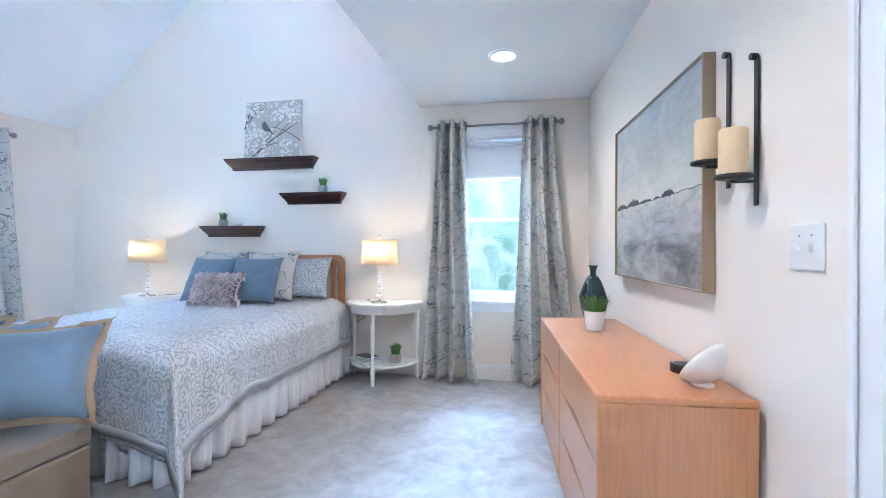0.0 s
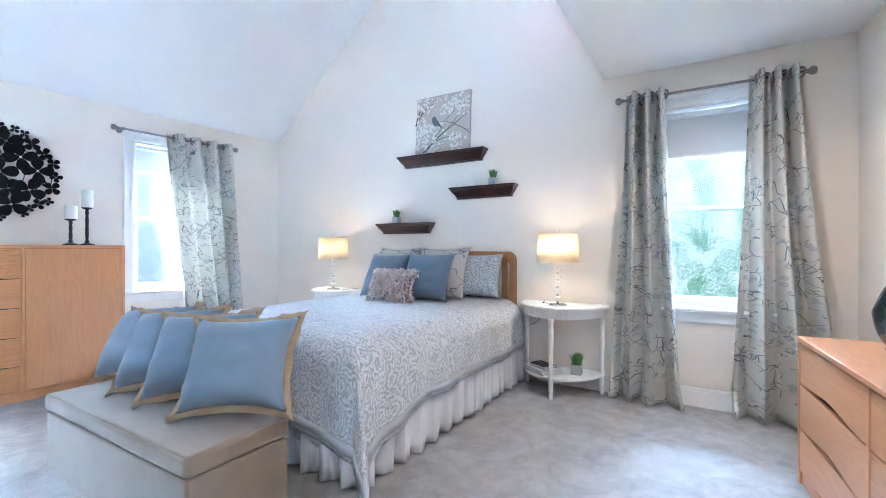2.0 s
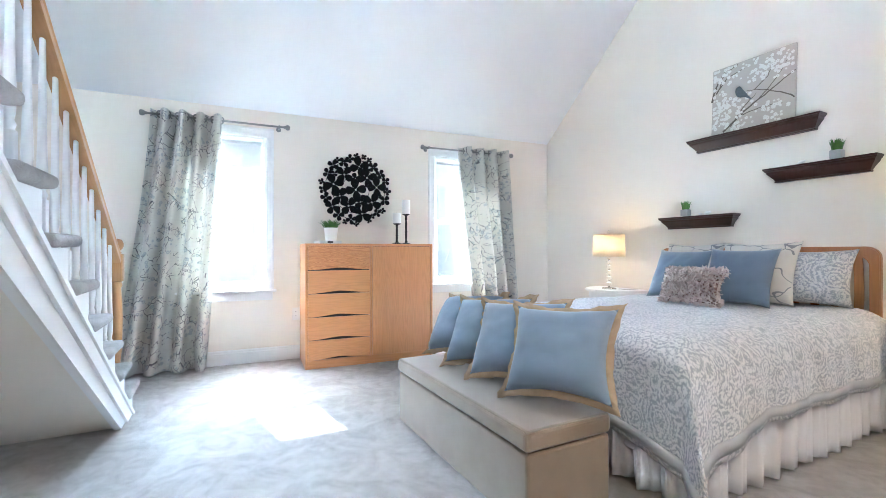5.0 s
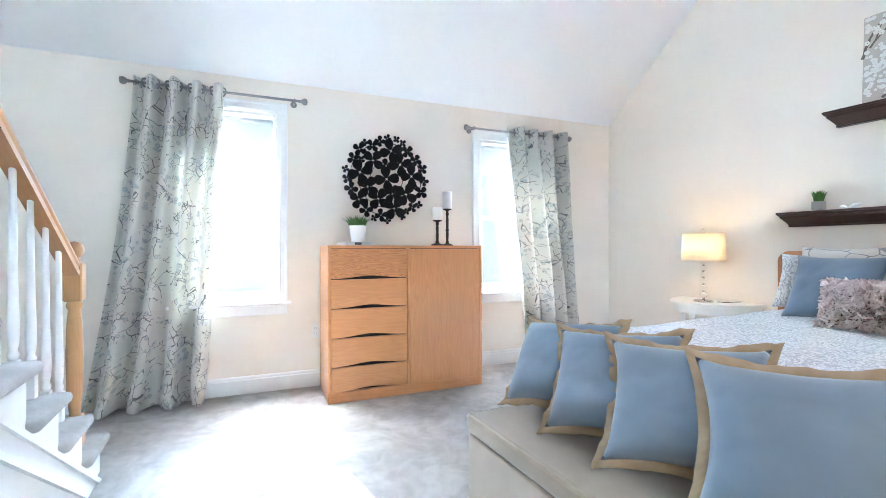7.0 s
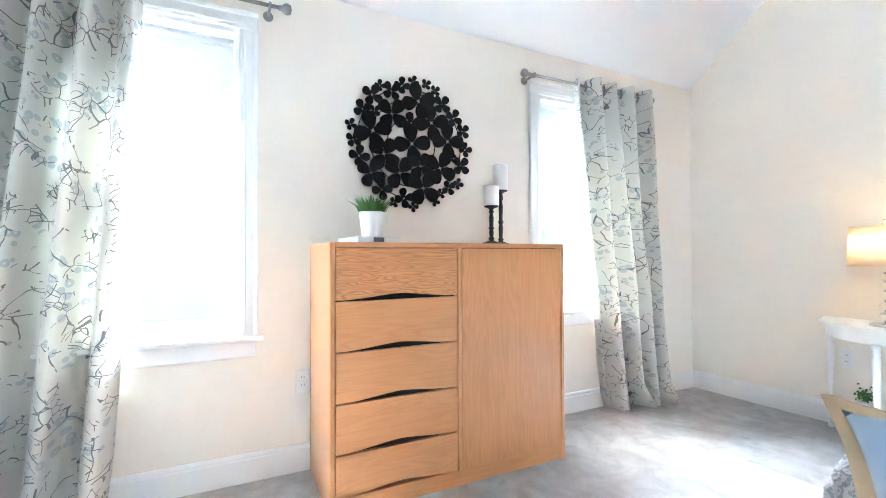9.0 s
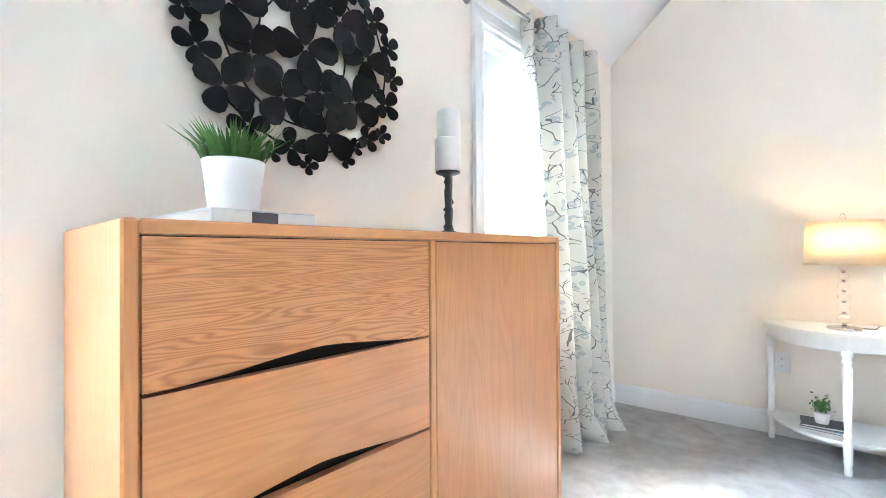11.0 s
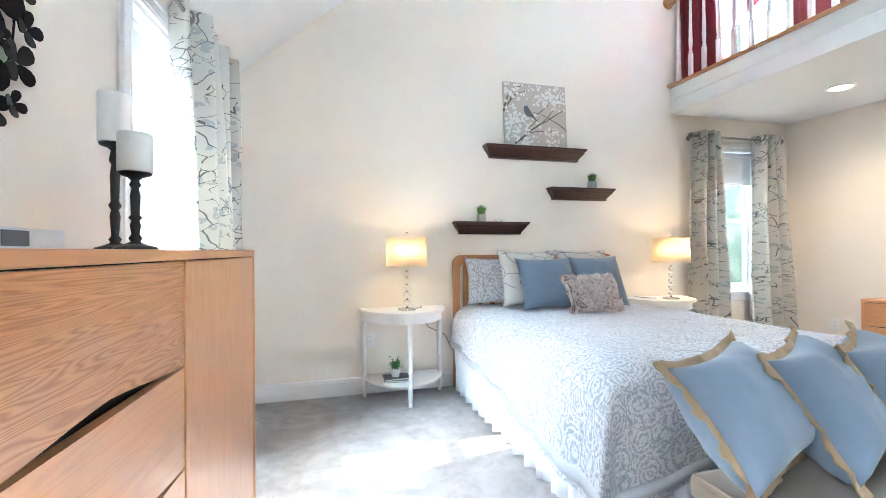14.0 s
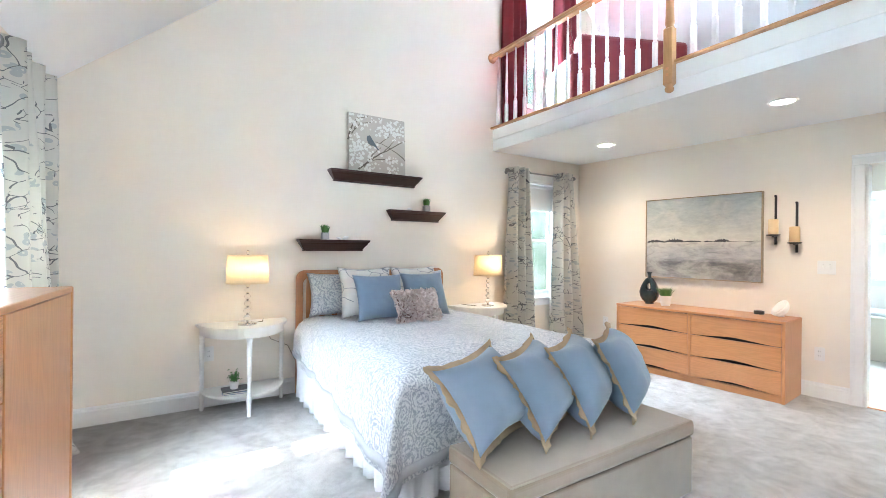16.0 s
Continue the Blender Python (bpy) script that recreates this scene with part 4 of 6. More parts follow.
def rounded_arch(hw, top, r, n=8):
    pts = [(-hw, 0.0)]
    for i in range(n + 1):
        a = math.pi - math.pi / 2 * i / n
        pts.append((-hw + r + r * math.cos(a), top - r + r * math.sin(a)))
    for i in range(n + 1):
        a = math.pi / 2 - math.pi / 2 * i / n
        pts.append((hw - r + r * math.cos(a), top - r + r * math.sin(a)))
    pts.append((hw, 0.0))
    return pts


outer, inner = rounded_arch(HW, 1.09, 0.075), rounded_arch(HW - 0.058, 1.025, 0.06)
bm = bmesh.new()
va = [[bm.verts.new((x, y, z)) for x, z in ps] for y in (-0.018, 0.018) for ps in (outer, inner)]
for i in range(len(outer) - 1):
    bm.faces.new((va[0][i], va[0][i + 1], va[1][i + 1], va[1][i]))
    bm.faces.new((va[2][i + 1], va[2][i], va[3][i], va[3][i + 1]))
    bm.faces.new((va[0][i + 1], va[0][i], va[2][i], va[2][i + 1]))
    bm.faces.new((va[1][i], va[1][i + 1], va[3][i + 1], va[3][i]))
for i in (0, -1):
    bm.faces.new((va[0][i], va[1][i], va[3][i], va[2][i]))
bmesh.ops.recalc_face_normals(bm, faces=bm.faces[:])
bmesh.ops.bevel(bm, geom=[e for e in bm.edges if len(e.link_faces) == 2 and e.calc_face_angle(0) > 1.2], offset=0.006, segments=2, affect="EDGES")
part("frame", bm, CHERRY, hb)
part("lower_rail", bx(-HW + 0.056, HW - 0.056, -0.013, 0.013, 0.52, 0.60, bev=0.004), CHERRY_X, hb)
slat = bmesh.new()
for k in range(9):
    z0, z1 = 0.60 + 0.43 * k / 9, 0.60 + 0.43 * (k + 1) / 9
    d0, d1 = 0.02 * math.sin(math.pi * k / 9), 0.02 * math.sin(math.pi * (k + 1) / 9)
    vs = [slat.verts.new(p) for p in ((-0.024, -0.009 + d0, z0), (0.024, -0.009 + d0, z0), (0.024, 0.003 + d0, z0), (-0.024, 0.003 + d0, z0), (-0.024, -0.009 + d1, z1), (0.024, -0.009 + d1, z1), (0.024, 0.003 + d1, z1), (-0.024, 0.003 + d1, z1))]
    for f in ((0, 1, 5, 4), (1, 2, 6, 5), (2, 3, 7, 6), (3, 0, 4, 7)):
        slat.faces.new([vs[i] for i in f])
slat_me = mesh_of("slat", slat, CHERRY)
for i in range(12):
    o = new("slat", slat_me)
    o.parent = hb
    o.matrix_basis = T(-0.649 + 0.118 * i, 0, 0)
hb.matrix_basis = T(XH, 4.765, 0)

# ruffled skirt, hung on three sides
bm = bmesh.new()
path = []
corners = [(BX0 + 0.0, BY1), (BX0 + 0.0, BY0 + 0.04), (BX1 - 0.0, BY0 + 0.04), (BX1 - 0.0, BY1)]
for (xa, ya), (xb, yb) in zip(corners, corners[1:]):
    ln = math.hypot(xb - xa, yb - ya)
    k = int(ln / 0.012)
    nx, ny = (yb - ya) / ln, -(xb - xa) / ln
    for i in range(k + 1):
        path.append((xa + (xb - xa) * i / k, ya + (yb - ya) * i / k, nx, ny))
rows = []
for j in range(7):
    v = j / 6
    row = []
    for i, (x, y, nx, ny) in enumerate(path):
        s = i * 0.012
        rip = 1.25 * math.sin(2 * math.pi * s / 0.135 + 1.4 * math.sin(s * 2.3)) + 0.5 * math.sin(2 * math.pi * s / 0.047 + 2 * math.sin(s * 4.1))
        d = (0.006 + 0.019 * v) * rip - 0.02 * (1 - v)
        row.append(bm.verts.new((x - nx * d, y - ny * d, 0.385 - 0.372 * v + 0.006 * v * math.sin(s * 9))))
    rows.append(row)
for a, b in zip(rows, rows[1:]):
    for i in range(len(path) - 1):
        bm.faces.new((a[i], a[i + 1], b[i + 1], b[i])).smooth = True
sk = part("bed_skirt", bm, SKIRT, bed, "white ruffled cotton bed skirt")
sk.modifiers.new("thickness", "SOLIDIFY").thickness = 0.002

# quilt laid over the mattress, its two foot corners hanging down
quilt = thing("quilt", "blue-grey and white paisley quilt with banded hem", "quilt")
OV, OF = 0.33, 0.375


def drape(a, b):
    """Maps the flat cloth (a across, b from the foot towards the head) onto the bed."""
    hw = (BX1 - BX0) / 2 + 0.012
    cx = (BX0 + BX1) / 2
    da = max(0.0, abs(a) - hw)
    if a < 0:
        da *= 0.80 + 0.70 * (1 - min(max(b / 1.9, 0.0), 1.0))
    else:
        da *= 1.0 + 0.52 * (1 - min(max(b / 0.6, 0.0), 1.0)) ** 1.6
    db = max(0.0, -b) * (1.0 + 0.25 * max(0.0, 1 - max(0.0, hw - abs(a)) / 0.4))
    h = math.hypot(da, db)
    x = cx + math.copysign(min(abs(a), hw), a)
    y = BY0 + max(b, 0.0)
    z = BTOP
    edge = min(hw - abs(a), b) if (da == 0 and db == 0) else 0
    if h == 0:
        z -= 0.075 * max(0.0, 1 - edge / 0.17) ** 2.2
        z += 0.010 * noise.noise(Vector((a * 3.1, b * 2.7, 2))) + 0.006 * noise.noise(Vector((a * 9, b * 9, 5)))
    else:
        ca, cb = da / h, db / h
        both = 4 * ca * ca * cb * cb
        z -= 0.075 + 0.97 * (max(da, db) + 0.22 * min(da, db))
        fold = 0.011 * math.sin(b * 15 + 3 * a) + 0.006 * math.sin(b * 31) if da >= db else 0.012 * math.sin(a * 19)
        out = min(h, 0.06) * 0.45 + 0.05 * h + fold * min(1, h / 0.2) * (1 - both)
        x += math.copysign(out * ca, a)
        y -= out * cb * 0.5
        if da > 0 and db > 0:
            flare = h * (0.24 * both + 0.05 * both * math.sin(9 * math.atan2(db, da)))
            x += math.copysign(flare * (0.35 + 0.65 * ca), a)
            y -= flare * (0.25 + 0.55 * cb)
    return Vector((x, max(y, 2.50), max(z, 0.012)))


def quilt_patch(a0, a1, b0, b1, da, lift=0.0):
    bm = bmesh.new()
    uvl = bm.loops.layers.uv.new("UVMap")
    na, nb = max(1, round((a1 - a0) / da)), max(1, round((b1 - b0) / da))
    g = [[(a0 + (a1 - a0) * i / na, b0 + (b1 - b0) * j / nb) for i in range(na + 1)] for j in range(nb + 1)]
    vs = [[bm.verts.new(drape(a, b)) for a, b in r] for r in g]
    for j in range(nb):
        for i in range(na):
            f = bm.faces.new((vs[j][i], vs[j][i + 1], vs[j + 1][i + 1], vs[j + 1][i]))
            f.smooth = True
            for lo, (p, q) in zip(f.loops, ((i, j), (i + 1, j), (i + 1, j + 1), (i, j + 1))):
                lo[uvl].uv = g[q][p]
    return bm


HWQ = (BX1 - BX0) / 2 + 0.012 + OV
HEADB = BY1 - BY0 - 0.02
q = part("quilt_field", quilt_patch(-HWQ, HWQ, -OF, HEADB, 0.024), QUILT, quilt, smooth=True)
q.modifiers.new("thickness", "SOLIDIFY").thickness = 0.012
bmh = bmesh.new()
for a0, a1, b0, b1 in ((-HWQ + 0.02, -HWQ + 0.065, -OF + 0.02, HEADB), (HWQ - 0.065, HWQ - 0.02, -OF + 0.02, HEADB), (-HWQ + 0.065, HWQ - 0.065, -OF + 0.02, -OF + 0.065)):
    join(bmh, quilt_patch(a0, a1, b0, b1, 0.0225))
for f in bmh.faces:
    f.smooth = True
h = part("hem_band", bmh, HEM, quilt, "plain grey band near the hem")
h.modifiers.new("thickness", "SOLIDIFY").thickness = 0.007
h.modifiers["thickness"].offset = 0.0


def cushion(w, h, t, flange=0.0, seed=0, puff=0.55, ear=0.10):
    """A stuffed cushion standing on its lower edge, facing -y; its face mesh and, if any, its flange."""
    n = 22
    bm = bmesh.new()
    rnd = random.Random(seed)
    ox = rnd.uniform(0, 9)
    for side in (-1, 1):
        g = []
        for j in range(n + 1):
            r = []
            for i in range(n + 1):
                u, v = 2 * i / n - 1, 2 * j / n - 1
                k = ((1 - abs(u) ** 2.6) * (1 - abs(v) ** 2.6)) ** puff
                pin = 1 - ear * (1 - v * v) * abs(u) ** 3 - 0.02
                pin2 = 1 - ear * (1 - u * u) * abs(v) ** 3 - 0.02
                wr = 0.010 * noise.noise(Vector((u * 2.2 + ox, v * 2.2, side * 3.0))) + 0.005 * noise.noise(Vector((u * 6 + ox, v * 6, side)))
                r.append(bm.verts.new((u * w / 2 * pin, side * (t / 2 * k + (wr * k if k > 0.01 else 0)), h / 2 + v * h / 2 * pin2)))
            g.append(r)
        for j in range(n):
            for i in range(n):
                c = (g[j][i], g[j][i + 1], g[j + 1][i + 1], g[j + 1][i])
                bm.faces.new(c if side < 0 else tuple(reversed(c))).smooth = True
    bmesh.ops.remove_doubles(bm, verts=bm.verts[:], dist=0.0005)
    fl = None
    if flange:
        fl = bmesh.new()
        ring = []
        m = 96
        for i in range(m):
            q = 4 * i / m
            s, f = int(q), q - int(q)
            e = 2 * f - 1
            u, v = ((e, -1), (1, e), (-e, 1), (-1, -e))[s]
            pin = 1 - ear * (1 - v * v) * abs(u) ** 3 - 0.02
            pin2 = 1 - ear * (1 - u * u) * abs(v) ** 3 - 0.02
            bxy = (u * w / 2 * pin * 0.985, h / 2 + v * h / 2 * pin2 * 0.985)
            wob = 0.010 * math.sin(i * 0.9 + seed) + 0.007 * math.sin(i * 2.1)
            oxy = (u * (w / 2 * pin + flange), h / 2 + v * (h / 2 * pin2 + flange))
            ring.append((bxy, oxy, wob))
        vs = []
        for (ax, az), (bx2, bz), wob in ring:
            vs.append([fl.verts.new(p) for p in ((ax, -0.006, az), (bx2, -0.003 + wob, bz), (bx2, 0.003 + wob, bz), (ax, 0.006, az))])
        for i in range(m):
            a, b = vs[i], vs[(i + 1) % m]
            for k in range(3):
                fl.faces.new((a[k], a[k + 1], b[k + 1], b[k])).smooth = True
        bmesh.ops.recalc_face_normals(fl, faces=fl.faces[:])
    return bm, fl


def pillow(name, label, at, size, mat, seed, flange=0.0, group="bed pillows", puff=0.55, ear=0.10):
    p = thing(name, label, "pillow", at, group)
    a, f = cushion(*size, flange=flange, seed=seed, puff=puff, ear=ear)
    part("cushion", a, mat, p)
    if f:
        part("flange", f, JUTE, p, "tan linen flange border")
    return p


ZT = BTOP + 0.006
SHL = "damask pillow in a grey and white sham against the headboard"
VIL = "square cream pillow with thin grey vine print"
pillow("pillow", SHL, T(-1.86, 4.53, ZT, 4, -18), (0.58, 0.40, 0.16), SHAM, 3)
pillow("pillow", SHL, T(-2.70, 4.53, ZT, -4, -18), (0.58, 0.40, 0.16), SHAM, 4)
pillow("pillow", VIL, T(-2.035, 4.31, ZT, 3, -19), (0.50, 0.46, 0.15), VINE, 5)
pillow("pillow", VIL, T(-2.53, 4.32, ZT, -3, -19), (0.50, 0.46, 0.15), VINE, 6)
pillow("pillow", "slate blue velvet square pillow", T(-2.05, 4.11, ZT, 2, -23), (0.45, 0.42, 0.15), SLATE, 7)
pillow("pillow", "slate blue velvet square pillow", T(-2.49, 4.10, ZT, -3, -26), (0.45, 0.42, 0.15), SLATE, 8)
ruf = thing("ruffled_pillow", "small pink-beige lumbar pillow covered in cut ruffles", "pillow", T(-2.245, 3.93, ZT, 2, -27), "bed pillows")
a, f = cushion(0.42, 0.27, 0.13, seed=9)
rb = bmesh.new()
rnd = random.Random(5)
a.faces.ensure_lookup_table()
for fc in [f for f in a.faces if f.calc_center_median().y < 0.01]:
    for _ in range(3):
        c = fc.calc_center_median() + Vector((rnd.uniform(-0.012, 0.012), 0, rnd.uniform(-0.008, 0.008)))
        nrm = fc.normal
        tdir = Vector((rnd.uniform(-1, 1), 0, rnd.uniform(-1, 1))).normalized()
        w2 = 0.013 + 0.009 * rnd.random()
        hh = 0.010 + 0.010 * rnd.random()
        lean = Vector((rnd.uniform(-1, 1), 0, rnd.uniform(-1, 1))) * 0.008
        p0, p1 = c - tdir * w2 - nrm * 0.002, c + tdir * w2 - nrm * 0.002
        mid = c + nrm * hh * 0.6 + lean
        rb.faces.new([rb.verts.new(p) for p in (p0, p1, p1 + nrm * hh + lean, mid + tdir * 0.002 + nrm * hh * 0.5, p0 + nrm * hh + lean)])
part("cushion", a, ROSE, ruf)
rf = part("ruffle_trim", rb, FLUFF, ruf, "many small cut fabric ruffles")
rf["kind"] = "stuff"

# ---- storage bench and its pillows ----
QX0, QX1, QY0, QY1, QZ, QS = -2.91, -1.63, 2.05, 2.49, 0.395, 0.315
bench = thing("storage_bench", "beige microsuede storage bench at the bed's foot", "bench")
part("body", bx(QX0 + 0.008, QX1 - 0.008, QY0 + 0.008, QY1 - 0.004, 0.012, QS - 0.004, bev=0.012, seg=3), SUEDE, bench)
lid = part("lid", bx(QX0, QX1, QY0, QY1, QS, QZ, bev=0.022, seg=4), SUEDE, bench, "padded lid with piping")
bm = bmesh.new()
for z in (QZ - 0.012, ):
    loop = [(QX0 + 0.012, QY0 + 0.012), (QX1 - 0.012, QY0 + 0.012), (QX1 - 0.012, QY1 - 0.012), (QX0 + 0.012, QY1 - 0.012)]
    for p, q2 in zip(loop, loop[1:] + loop[:1]):
        rod((*p, z + 0.007), (*q2, z + 0.007), 0.0045, 8, bm)
part("piping", bm, SUEDE_EDGE, lid)
for x in (QX0 + 0.06, QX1 - 0.06):
    for y in (QY0 + 0.06, QY1 - 0.06):
        part("foot", lathe([(0.02, 0), (0.024, 0.013)], 12, at=(x, y, 0)), BLACKPLASTIC, bench)
PB = "blue linen square pillow with tan flange, leaning on the quilt"
for i, (x, y, yaw, lean, tip) in enumerate(((-1.760, 2.300, 29, -27, 2), (-2.075, 2.305, 28, -30, 3), (-2.362, 2.31, 26, -33, 4), (-2.680, 2.325, 18, -37, 5))):
    pillow("throw_pillow", PB, T(x, y, QZ + 0.042, yaw, lean, -tip), (0.48, 0.42, 0.26), BLUE, 20 + i, 0.028, "pillows on the bench", 0.48, 0.17)


# ---- nightstands ----
def half_disc(r, ry, z0, z1, n=24, bev=0.004):
    pts = [(-r, 0)] + [(-r * math.cos(math.pi * i / n), -ry * math.sin(math.pi * i / n)) for i in range(n + 1)] + [(r, 0)]
    pts = pts[1:-1]
    bm = bmesh.new()
    a = [bm.verts.new((x, y, z0)) for x, y in pts]
    b = [bm.verts.new((x, y, z1)) for x, y in pts]
    bm.faces.new(a)
    bm.faces.new(list(reversed(b)))
    for i in range(len(pts)):
        j = (i + 1) % len(pts)
        bm.faces.new((a[j], a[i], b[i], b[j]))
    bmesh.ops.recalc_face_normals(bm, faces=bm.faces[:])
    if bev:
        bmesh.ops.bevel(bm, geom=[e for e in bm.edges if abs(e.verts[0].co.z - e.verts[1].co.z) < 1e-5], offset=bev, segments=2, affect="EDGES")
    return bm


LEG = [(0.012, 0), (0.016, 0.012), (0.014, 0.05), (0.019, 0.065), (0.015, 0.075), (0.018, 0.10), (0.019, 0.14), (0.019, 0.16), (0.013, 0.18), (0.018, 0.19), (0.013, 0.205), (0.015, 0.26), (0.020, 0.46), (0.020, 0.52), (0.014, 0.535), (0.021, 0.545), (0.015, 0.56), (0.021, 0.575), (0.021, 0.60)]
ns = thing("nightstand", "white half-round wooden nightstand with turned legs and lower shelf", "nightstand", T(-3.468, YB - 0.03, 0), "nightstands")
part("tabletop", half_disc(0.345, 0.43, 0.660, 0.682, bev=0.006), WHITEPAINT, ns)
part("apron", half_disc(0.315, 0.39, 0.595, 0.660), WHITEPAINT, ns)
part("shelf", half_disc(0.315, 0.385, 0.142, 0.160), WHITEPAINT, ns)
for x, y in ((-0.30, -0.055), (0.30, -0.055), (0.0, -0.375)):
    part("leg", lathe(LEG, 16, at=(x, y, 0)), WHITEPAINT, ns)
ns2 = copy_thing(ns, T(-1.095, YB - 0.03, 0))


def lamp(x, y, z, power):
    l = thing("table_lamp", "lit table lamp with stacked crystal balls and linen drum shade", "lamp", T(x, y, z) @ Matrix.Diagonal((1, 1, 0.952, 1)), "table lamps")
    part("base", lathe([(0.068, 0), (0.07, 0.004), (0.068, 0.013), (0.05, 0.018), (0.012, 0.022)], 28), CHROME, l)
    z0 = 0.022
    for k, r in enumerate((0.028, 0.0275, 0.026, 0.024, 0.022, 0.018)):
        part("spacer", lathe([(0.007, 0), (0.010, 0.004), (0.010, 0.007), (0.007, 0.011)], 14), CHROME, l, "chrome bead", at=T(0, 0, z0))
        z0 += 0.010
        b = lathe([(0.004, 0)] + [(r * math.sin(math.pi * i / 10), r - r * math.cos(math.pi * i / 10)) for i in range(1, 10)] + [(0.004, 2 * r)], 20)
        part("crystal_ball", b, GLASS, l, "clear crystal ball", at=T(0, 0, z0)).scale.z = 0.92
        z0 += 2 * r * 0.92 - 0.001
    part("collar", lathe([(0.012, 0), (0.014, 0.01), (0.008, 0.03), (0.008, 0.06)], 14), CHROME, l, at=T(0, 0, z0))
    sh = lathe([(0.157, 0.345), (0.147, 0.575)], 40, cap=False)
    s = part("shade", sh, LAMPSHADE, l, "cream linen drum shade")
    s.modifiers.new("thickness", "SOLIDIFY").thickness = 0.0015
    part("top_rim", lathe([(0.1475, 0.568), (0.149, 0.573), (0.1475, 0.577)], 40, cap=False), LAMPSHADE, s)
    hoop = lathe([(0.1575, 0.343), (0.1585, 0.349), (0.1575, 0.353)], 40, cap=False)
    part("lower_rim", hoop, LAMPSHADE, s)
    sp = rod((-0.146, 0, 0.568), (0.146, 0, 0.568), 0.002, 6)
    rod((0, -0.146, 0.568), (0, 0.146, 0.568), 0.002, 6, sp)
    rod((0, 0, 0.40), (0, 0, 0.58), 0.003, 6, sp)
    part("spider", sp, CHROME, l)
    part("finial", lathe([(0.006, 0.577), (0.008, 0.584), (0.013, 0.594), (0.014, 0.602), (0.009, 0.612), (0.001, 0.618)], 16), GLASS, l, "clear crystal finial")
    part("bulb", lathe([(0.013, 0.42), (0.016, 0.44), (0.028, 0.475), (0.026, 0.50), (0.010, 0.515), (0.001, 0.518)], 16), BULB, l)
    li = new("lamp_light", bpy.data.lights.new("lamp_light", "POINT"))
    li.data.energy, li.data.color, li.data.shadow_soft_size = power * 0.85, (1.0, 0.70, 0.40), 0.035
    li.matrix_world = T(x, y - 0.045, z + 0.465)
    return l


lamp(-3.465, 4.545, 0.682, 0.50)
lamp(-1.08, 4.525, 0.682, 0.66)
for x0, s in ((-3.40, 1), (-1.17, -1)):
    cd = thing("lamp_cord", "thin brown lamp cord running to the outlet", "cord")
    cu = bmesh.new()
    pts = [Vector((x0 + s * 0.01, 4.60, 0.686)), Vector((x0 + s * 0.06, 4.62, 0.686)), Vector((x0 + s * 0.09, 4.77, 0.684)), Vector((x0 + s * 0.10, 4.795, 0.60)), Vector((x0 + s * 0.16, 4.795, 0.50)), Vector((x0 + s * 0.30, 4.795, 0.43)), Vector((x0 + s * 0.36, 4.795, 0.30))]
    for p, q in zip(pts, pts[1:]):
        rod(p, q, 0.0028, 6, cu)
    part("cable", cu, CORD, cd)


# ---- plants, books and small ornaments ----
def grass_tuft(r, z, h, count, seed, spread=0.5, width=0.004):
    bm = bmesh.new()
    rnd = random.Random(seed)
    for _ in range(count):
        a, d = rnd.uniform(0, 6.283), r * math.sqrt(rnd.random())
        p = Vector((d * math.cos(a), d * math.sin(a), z))
        out = Vector((math.cos(a), math.sin(a), 0)) * (d / r) * spread * h * rnd.uniform(0.5, 1.3)
        hh = h * rnd.uniform(0.65, 1.1)
        side = Vector((-math.sin(a + rnd.uniform(-1, 1)), math.cos(a), 0)) * width
        q = p + out * 0.35 + Vector((0, 0, hh * 0.6))
        t = p + out + Vector((0, 0, hh))
        v = [bm.verts.new(c) for c in (p - side, p + side, q + side * 0.8, q - side * 0.8, t)]
        bm.faces.new((v[0], v[1], v[2], v[3]))
        bm.faces.new((v[3], v[2], v[4]))
    return bm


def square_pot_grass(m, s, label):
    p = thing("potted_grass", label, "plant", m, "small potted grass")
    b = bx(-s / 2, s / 2, -s / 2, s / 2, 0, s * 0.95, bev=0.004, seg=2)
    part("pot", b, CONCRETE, p, "square grey pot")
    part("soil", bx(-s * 0.42, s * 0.42, -s * 0.42, s * 0.42, s * 0.951, s * 0.955), SOIL, p)
    g = part("grass_blades", grass_tuft(s * 0.44, s * 0.95, s * 1.15, 170, int(s * 1000), 0.35), GRASS, p)
    g["kind"] = "stuff"
    return p


def round_pot(m, r, h, tuft, label, seed, ribs=True, count=190, spread=0.6):
    p = thing("potted_grass", label, "plant", m, "small potted grass")
    prof = [(r * 0.72, 0), (r * 0.76, 0.004)]
    for k in range(1, 12):
        z = h * k / 12
        rr = r * (0.76 + 0.24 * k / 12)
        prof += [(rr, z)] + ([(rr + 0.0015, z + h / 30)] if ribs and k < 6 else [])
    prof += [(r, h), (r * 0.93, h), (r * 0.9, h * 0.86)]
    part("pot", lathe(prof, 28), CERAMIC, p, "white ribbed ceramic pot")
    g = part("grass_blades", grass_tuft(r * 0.82, h * 0.86, tuft, count, seed, spread), GRASS, p)
    g["kind"] = "stuff"
    return p


def book(m, w, d, h, cover, label, group="stacked books"):
    b = thing("book", label, "book", m, group)
    part("pages", bx(-w / 2 + 0.004, w / 2 - 0.004, -d / 2 + 0.004, d / 2 - 0.002, 0.003, h - 0.003), PAPER, b)
    c = bx(-w / 2, w / 2, -d / 2, d / 2, 0, 0.003, bev=0.001)
    box(c, -w / 2, w / 2, -d / 2, d / 2, h - 0.003, h, bev=0.001)
    box(c, -w / 2, w / 2, d / 2 - 0.003, d / 2, 0.003, h - 0.003)
    part("cover", c, cover, b)
    return b


